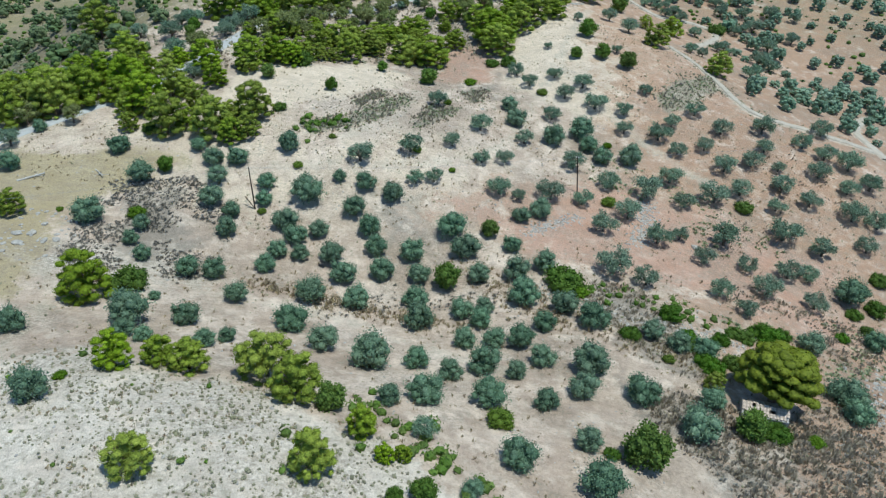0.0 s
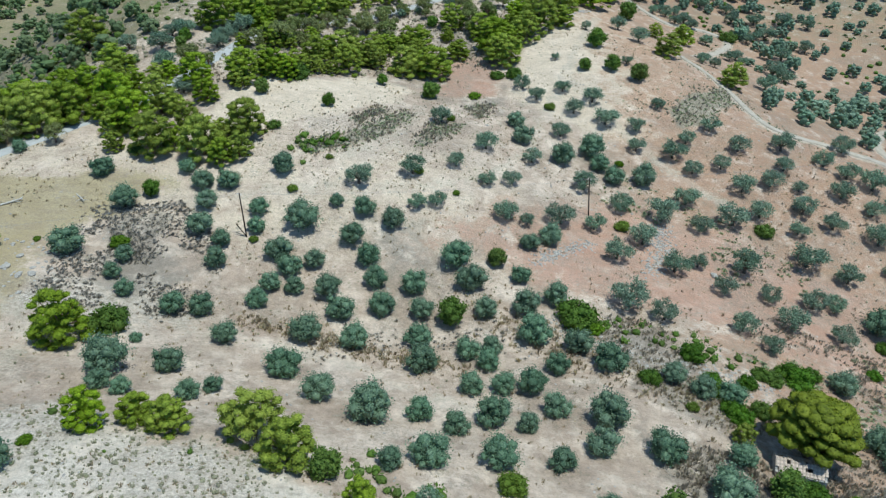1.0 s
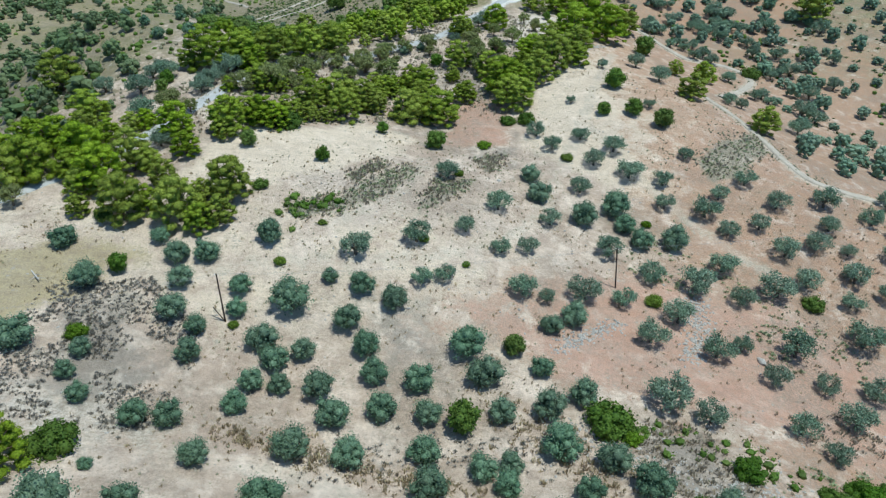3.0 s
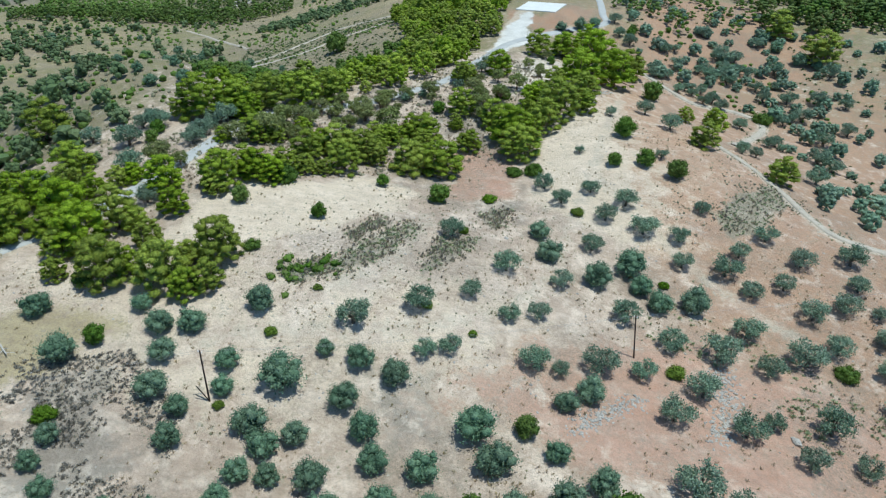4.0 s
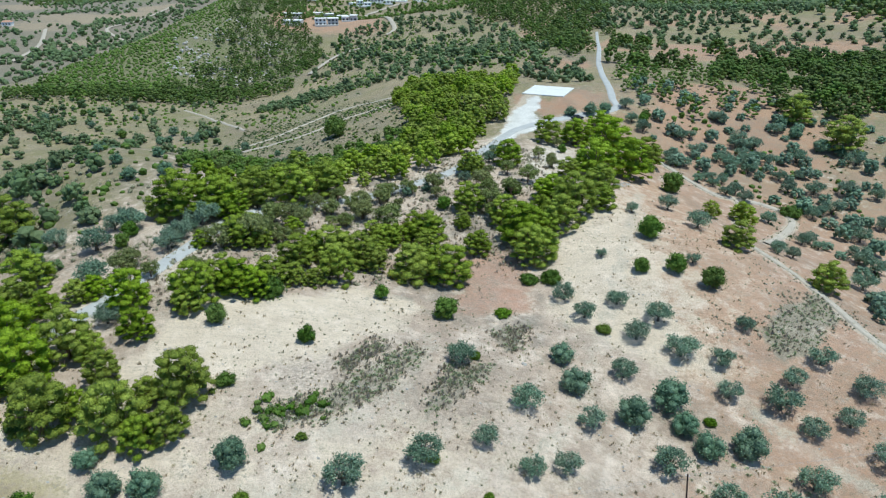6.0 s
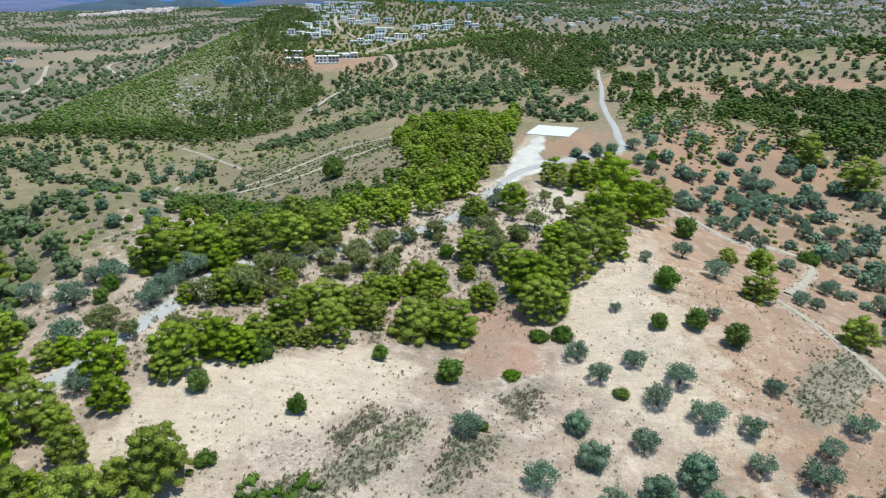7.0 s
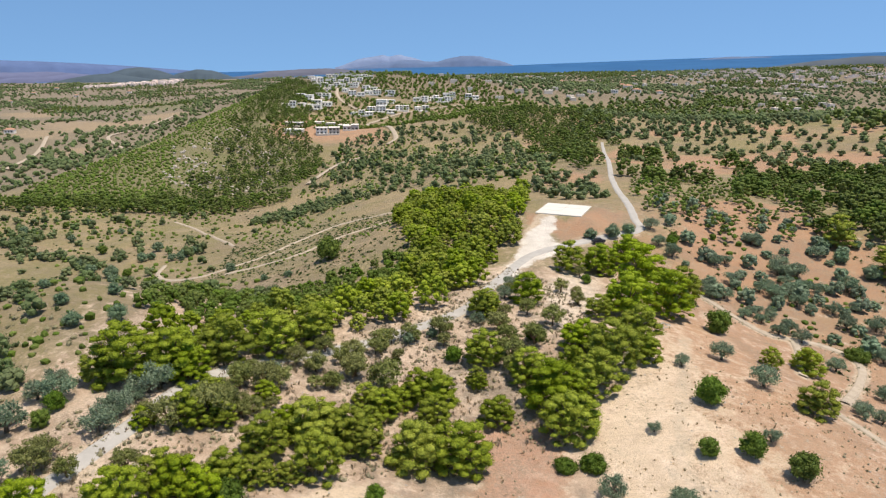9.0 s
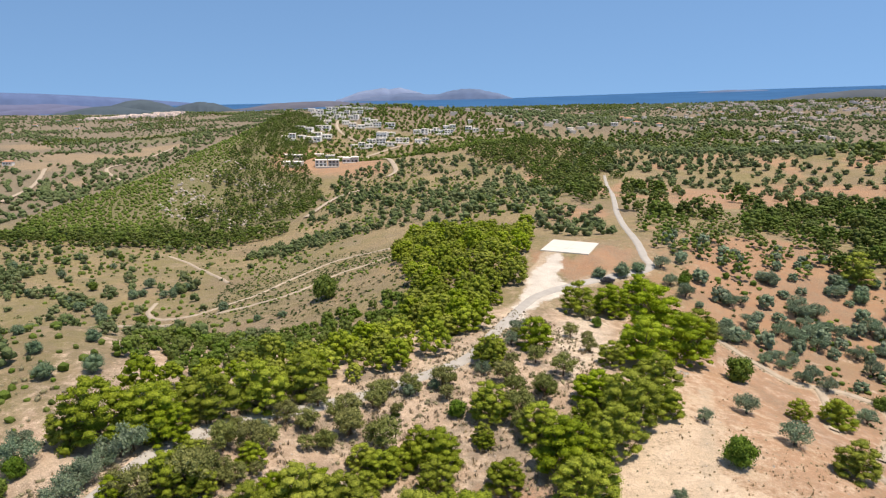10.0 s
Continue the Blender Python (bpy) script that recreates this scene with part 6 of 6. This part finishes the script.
def power_pole(x, y, tall, turn, lean=0.0, strut=False):
    z = gz(x, y)
    root = tagged(new("power_pole"), "dark tarred wooden power pole without a crossarm", "power pole", "power poles")
    root.matrix_basis = pose(x, y, z, 0, lean, turn)
    part("post", rod(bmesh.new(), (0, 0, -0.6), (0, 0, tall), 0.13, 0.09, 10), POLE_WOOD, root)
    for sx in (-1, 1):
        bm = bmesh.new()
        rod(bm, (0, 0, tall - 0.18 - 0.2 * (sx > 0)), (sx * 0.22, 0, tall - 0.12 - 0.2 * (sx > 0)), 0.025, 0.025, 6)
        rod(bm, (sx * 0.22, 0, tall - 0.16 - 0.2 * (sx > 0)), (sx * 0.22, 0, tall + 0.02 - 0.2 * (sx > 0)), 0.07, 0.045, 8)
        part("insulator", bm, WHITE_WALL, root, "pale ceramic insulator on a steel bracket")
        POLE_TOPS.append(root.matrix_basis @ Vector((sx * 0.22, 0, tall - 0.2 * (sx > 0))))
    if strut:
        part("strut", rod(bmesh.new(), (-0.05, 0, 0.1), (-1.35, 0, 2.5), 0.08, 0.07, 8), POLE_WOOD, root, "short dark strut leaning from the foot")
    return root


power_pole(-33.3, 110.4, 8.2, 0, 0.0, True)
power_pole(26.9, 126.7, 7.9, 0, -5.0)
# the line runs on past both poles
AFAR = [Vector((-104.0, 91.4, gz(-104.0, 91.4) + 8.0)), Vector((88.0, 143.0, gz(88.0, 143.0) + 8.0))]
for k in range(2):
    stops = [AFAR[0], POLE_TOPS[k], POLE_TOPS[k + 2], AFAR[1]]
    cu = bpy.data.curves.new("power_wire", "CURVE")
    cu.dimensions, cu.bevel_depth, cu.bevel_resolution = "3D", 0.010, 1
    for a, b in zip(stops, stops[1:]):
        sp = cu.splines.new("POLY")
        sp.points.add(24)
        for i in range(25):
            t = i / 24
            p = a.lerp(b, t)
            sp.points[i].co = (p.x, p.y, p.z - 1.0 * 4 * t * (1 - t), 1)
    cu.materials.append(STEEL)
    tagged(new("power_wire", cu), "thin sagging wire along the power poles", "wire", "power wires")


# ---- the ruined hut under the umbrella pine ----
def hut(x, y, turn):
    z = gz(x, y) - 0.4
    root = tagged(new("stone_hut"), "small derelict stone hut with a holed tile roof", "hut")
    root.matrix_basis = pose(x, y, z, 0, 0, turn)
    L, W, H, R = 5.7, 2.7, 1.8, 0.6
    for name, cx, cy, sx, sy in (("wall", 0, -W / 2, L, 0.45), ("wall", 0, W / 2, L, 0.45)):
        part(name, boxed(cx, cy, H / 2, sx, sy, H, 0.04), STONE, root)
    for sx in (-1, 1):
        bm = bmesh.new()
        t = 0.45
        prof = [(-W / 2 + 0.22, 0), (W / 2 - 0.22, 0), (W / 2 - 0.22, H), (0, H + R), (-W / 2 + 0.22, H)]
        f = [bm.verts.new((sx * (L / 2 - t / 2) - t / 2, py, pz)) for py, pz in prof]
        b = [bm.verts.new((sx * (L / 2 - t / 2) + t / 2, py, pz)) for py, pz in prof]
        bm.faces.new(f)
        bm.faces.new(b[::-1])
        for i in range(5):
            bm.faces.new((f[i], b[i], b[(i + 1) % 5], f[(i + 1) % 5]))
        part("gable", bm, STONE, root)
    # the shade inside the doorway is a dark panel on the solid wall
    part("doorway", boxed(-1.2, -W / 2 - 0.235, 0.9, 0.9, 0.03, 1.7), WINDOW, root, "dark panel in place of a shaded doorway")
    for k in range(9):
        xk = -L / 2 + 0.35 + k * (L - 0.7) / 8
        for s in (-1, 1):
            part("rafter", rod(bmesh.new(), (xk, s * (W / 2 + 0.2), H - 0.06), (xk, 0, H + R - 0.02), 0.06, 0.05, 6), BARK, root)
    rng = random.Random(3)
    slope = math.atan2(R, W / 2)
    tile = bmesh.new()
    for i in range(7):
        a = math.pi * i / 6
        for yy in (-0.27, 0.27):
            tile.verts.new((0.22 * math.cos(a), yy, 0.10 * math.sin(a)))
    tile.verts.ensure_lookup_table()
    for i in range(6):
        tile.faces.new([tile.verts[k] for k in (2 * i, 2 * i + 1, 2 * i + 3, 2 * i + 2)])
    tile_me = bpy.data.meshes.new("tile")
    tile.to_mesh(tile_me)
    tile.free()
    tile_me.materials.append(OLD_TILE)
    for s in (-1, 1):
        for i in range(14):
            for j in range(3):
                tx, ty = -L / 2 + 0.2 + i * 0.412, 0.22 + j * 0.46
                if s < 0 and (abs(tx - 0.8) < 0.45 and j == 1) or rng.random() < 0.04:
                    continue
                ob = new("tile", tile_me)
                ob.parent = root
                ob.matrix_basis = pose(tx, s * ty, H + R + 0.05 - ty * math.tan(slope) + rng.uniform(0, 0.03), -s * math.degrees(slope), 0, rng.uniform(-5, 5))
    return root


hut(41.8, 66.8, -18)

# ---- the white slab on the ridge ----
px, py = 34.8, 320.0
pz = PAD_Z + 0.12
slab = tagged(new("concrete_slab"), "large white concrete slab on a levelled terrace", "slab")
slab.matrix_basis = pose(px, py, pz, 0, 0, -22)
for i in range(2):
    for j in range(3):
        part("slab_panel", boxed(-3.8 + i * 7.6, -5.9 + j * 5.9, 0.0, 7.57, 5.87, 0.3, 0.03), CONCRETE, slab)


# ---- a parked car ----
def car(x, y, turn, paint):
    root = tagged(new("parked_car"), "small dark parked car beside the drive", "car")
    root.matrix_basis = pose(x, y, gz(x, y) + 0.30, 0, 0, turn)
    part("body", boxed(0, 0, 0.55, 4.1, 1.7, 0.62, 0.14), paint, root)
    bm = boxed(-0.15, 0, 1.12, 2.2, 1.5, 0.62, 0.16)
    for v in bm.verts:
        if v.co.z > 1.2:
            v.co.x = -0.15 + (v.co.x + 0.15) * 0.72
            v.co.y *= 0.86
    part("cabin", bm, WINDOW, root, "dark glazed cabin")
    part("roof", boxed(-0.15, 0, 1.44, 1.4, 1.2, 0.06, 0.02), paint, root)
    for wx in (-1.3, 1.3):
        for wy in (-0.78, 0.78):
            w = part("wheel", rod(bmesh.new(), (wx, wy - 0.1, 0.30), (wx, wy + 0.1, 0.30), 0.31, 0.31, 16), POLE_WOOD, root)
            part("hub", rod(bmesh.new(), (wx, wy - 0.105, 0.30), (wx, wy + 0.105, 0.30), 0.18, 0.18, 12), STEEL, w)


CAR_PAINT = plain("dark_car_paint", (0.03, 0.035, 0.05), 0.1, 2.0, 0.3, 0.0)
car(40.7, 292.0, 20, CAR_PAINT)

# ---- fallen trunks and boulders on the straw field ----
def fallen_trunk(x, y, length, r, turn, label):
    root = tagged(new("fallen_trunk"), label, "fallen trunk", "fallen trunks")
    root.matrix_basis = pose(x, y, gz(x, y) + r * 0.8, 0, 0, turn)
    part("stem", rod(bmesh.new(), (-length / 2, 0, 0), (length / 2, 0.25, 0.1), r, r * 0.55, 9), DRIFTWOOD, root)
    for k, (s, dz) in enumerate(((0.3, 0.25), (-0.35, 0.15), (0.42, -0.05))):
        part("branch", rod(bmesh.new(), (length * (0.1 + 0.12 * k), 0.1, 0.05), (length * (0.3 + 0.12 * k), s * 3, dz), r * 0.35, r * 0.12, 6), DRIFTWOOD, root)


fallen_trunk(-72.2, 112.2, 4.6, 0.22, 36, "bleached grey trunk lying on straw-coloured grass")
fallen_trunk(-62.3, 115.8, 4.4, 0.16, -50, "pale dead branch lying on dry grass")
boulder_me = []
for i in range(4):
    nr = np.random.RandomState(600 + i)
    boulder_me.append(mesh_of("boulder", ICO_V * (1 + 0.22 * nr.normal(size=(len(ICO_V), 1)) * 0.5) * np.array([1.0, 0.7, 0.42]), np.hstack([ICO_F, np.full((len(ICO_F), 1), -1)]), STONE))
for i, (x, y, r) in enumerate([(-67.2, 96.2, 0.8), (-65.2, 96.6, 0.8), (-62.6, 95.0, 0.7), (-61.0, 95.6, 0.75), (-66, 93.6, 0.9), (-64.5, 99.5, 0.6), (47.5, 113.5, 0.9), (8.8, 152.5, 0.5)]):
    b = tagged(new("boulder", boulder_me[i % 4]), "flat pale limestone boulder half sunk in dry grass", "boulder", "boulders")
    b.matrix_basis = pose(x, y, gz(x, y) + 0.12 * r, 0, 0, i * 47) @ Matrix.Diagonal((r, r, r, 1))


# ---- villas on the far hill ----
def villa(x, y, w, h, turn, seed, raw=False):
    """A long flat-roofed white villa; its windows look south."""
    rng = random.Random(seed)
    z = gz(x, y) - 0.8
    root = tagged(new("villa"), "unfinished white concrete villa among red earth" if raw else "long flat-roofed white villa on the hillside", "villa", "hillside villas")
    root.matrix_basis = pose(x, y, z, 0, 0, turn)
    n = max(1, round(w / 11))
    each = w / n
    for i in range(n):
        cx = -w / 2 + each * (i + 0.5)
        hh = h * rng.choice((0.62, 0.78, 1.0)) + 0.8
        dep = rng.uniform(7, 11)
        cy = rng.uniform(-2, 3)
        bw = each * rng.uniform(0.80, 0.97)
        wall = part("wall", boxed(cx, cy, hh / 2, bw, dep, hh), GREY_WALL if raw and i % 2 else WHITE_WALL, root)
        part("roof", boxed(cx, cy - 0.3, hh + 0.14, bw + 0.5, dep + 0.9, 0.28), WHITE_WALL, root)
        k = max(2, round(bw / 4.2))
        for s in range(2 if hh > 6.5 else 1):
            for j in range(k):
                wx = cx - bw / 2 + bw * (j + 0.5) / k
                part("window", boxed(wx, cy - dep / 2 - 0.02, 1.7 + 0.8 + s * 3.2, bw / k * rng.uniform(0.38, 0.62), 0.1, 1.8), WINDOW, root)
    part("terrace", boxed(0, -8, 0.5, w * 0.9, 5, 1.9), WHITE_WALL if not raw else GREY_WALL, root)
    return root


for i, (x, y, w, h) in enumerate([(-156, 812, 21, 6), (-122, 818, 25, 6.5), (-102, 844, 17, 7), (-163, 848, 21, 5.5), (-139, 903, 26, 5.5), (-121, 928, 14, 5.5)]):
    villa(x, y, w, h, (-6, 8, 3, -10, 5, 0)[i], 700 + i, True)
for i, (x, y, w, h) in enumerate([(-170, 987, 29, 6.3), (-189, 955, 17, 6), (-161, 1025, 26, 6.6), (-184, 1034, 23, 6), (-167, 1075, 20, 6), (-110, 1022, 29, 6), (-94, 1050, 26, 7.4), (-89, 1082, 15, 9.5), (-75, 1051, 15, 6),
                                  (-130, 1143, 25, 6.6), (-108, 1158, 25, 6.4), (-83, 1160, 15, 7), (-115, 1188, 23, 6.6), (-149, 1165, 12, 6), (-60, 1072, 19, 6), (-34, 1077, 20, 6.5), (-37, 1140, 23, 6.5), (-20, 1152, 17, 6),
                                  (-4, 1146, 27, 8), (4, 1176, 19, 9), (38, 1169, 22, 6.6), (-80, 1113, 16, 6), (-215, 1290, 24, 7), (-190, 1312, 22, 7), (-170, 1328, 20, 7), (-148, 1305, 18, 7), (-200, 1222, 19, 7),
                                  (-181, 1240, 17, 6.5), (-161, 1239, 18, 7), (-140, 1240, 17, 7), (-192, 1169, 15, 6), (-178, 1189, 17, 6.5), (-162, 1204, 17, 6.5), (-142, 1205, 17, 6.5), (-175, 1141, 19, 6), (-128, 1290, 18, 6.5)]):
    villa(x, y, w, h, (i * 37) % 21 - 10, 720 + i)


# ---- farmhouses over the plain ----
def farmhouse(x, y, s, turn, tiled):
    root = tagged(new("farmhouse"), "small pale farmhouse with a clay-tile roof" if tiled else "small white flat-roofed house", "house", "far houses")
    root.matrix_basis = pose(x, y, gz(x, y) - 0.5, 0, 0, turn)
    part("wall", boxed(0, 0, 2.2 * s, 9 * s, 7 * s, 4.4 * s), WHITE_WALL, root)
    if tiled:
        bm = bmesh.new()
        c = [bm.verts.new((sx * 4.9 * s, sy * 3.9 * s, 4.4 * s)) for sx, sy in ((-1, -1), (1, -1), (1, 1), (-1, 1))]
        r = [bm.verts.new((sx * 2.2 * s, 0, 6.0 * s)) for sx in (-1, 1)]
        for f in ((c[0], c[1], r[1], r[0]), (c[2], c[3], r[0], r[1]), (c[1], c[2], r[1]), (c[3], c[0], r[0]), (c[3], c[2], c[1], c[0])):
            bm.faces.new(f)
        part("roof", bm, ROOF_TILE, root)
    else:
        part("roof", boxed(0, 0, 4.5 * s, 9.4 * s, 7.4 * s, 0.3), WHITE_WALL, root)
    for k in (-2.6, 0, 2.6):
        part("window", boxed(k * s, -3.5 * s - 0.02, 2.6 * s, 1.2 * s, 0.1, 1.5 * s), WINDOW, root)


house_rng = random.Random(9)
for k in range(46):
    west = k % 4 == 0
    hx, hy = (house_rng.uniform(-1500, -420), house_rng.uniform(1000, 2400)) if west else (house_rng.uniform(150, 1500), house_rng.uniform(1250, 2650))
    if not west and hx > hy * 0.62:
        hx = hy * house_rng.uniform(0.1, 0.6)
    farmhouse(hx, hy, house_rng.uniform(1.0, 1.6), house_rng.uniform(-25, 25), house_rng.random() < 0.5)
farmhouse(-560, 1010, 1.3, 10, True)

# the far town, a pale band of houses
nr = np.random.RandomState(77)
V, Fc, base = [], [], 0
CUBE = np.array([(x, y, z) for z in (0, 1) for x, y in ((-0.5, -0.5), (0.5, -0.5), (0.5, 0.5), (-0.5, 0.5))])
CUBE_F = np.array([(0, 1, 5, 4), (1, 2, 6, 5), (2, 3, 7, 6), (3, 0, 4, 7), (4, 5, 6, 7)])
tx = np.concatenate([nr.uniform(-1110, -850, 230), nr.uniform(750, 1400, 170)])
ty = np.concatenate([2390 + (tx[:230] + 985) * 0.30 + nr.normal(size=230) * 25, nr.uniform(1750, 2450, 170)])
for x, y, z in zip(tx, ty, ground_z(tx, ty)):
    V.append(CUBE * nr.uniform(8, 17, 3) * np.array([1, 1, 0.5]) + np.array([x, y, z - 1]))
    Fc.append(CUBE_F + base)
    base += 8
TOWN = plain("pinkish_town_walls", (0.80, 0.70, 0.66), 0.15, 0.05, 0.9, 0.0)
tagged(new("far_town", mesh_of("far_town", np.vstack(V), np.vstack(Fc), TOWN)), "far towns of pale pinkish houses on low rises", "town", kind="stuff")

# hamlets sown over the eastern hills and the coast
nr = np.random.RandomState(78)
V, Fc, base = [], [], 0
hy = nr.uniform(1150, 2750, 420)
hx = hy * nr.uniform(-0.02, 0.66, 420)
ok = field(hx, hy, 240, 44) > 0.50
hx, hy = hx[ok], hy[ok]
for x, y, z in zip(hx, hy, ground_z(hx, hy)):
    V.append(CUBE * nr.uniform(7, 13, 3) * np.array([1, 1, 0.55]) + np.array([x, y, z - 1]))
    Fc.append(CUBE_F + base)
    base += 8
HAMLET = plain("limewashed_hamlet_walls", (0.74, 0.69, 0.63), 0.18, 0.02, 0.9, 0.0)
tagged(new("hamlets", mesh_of("hamlets", np.vstack(V), np.vstack(Fc), HAMLET)), "white and cream houses scattered among far olive groves", "hamlet", kind="stuff")
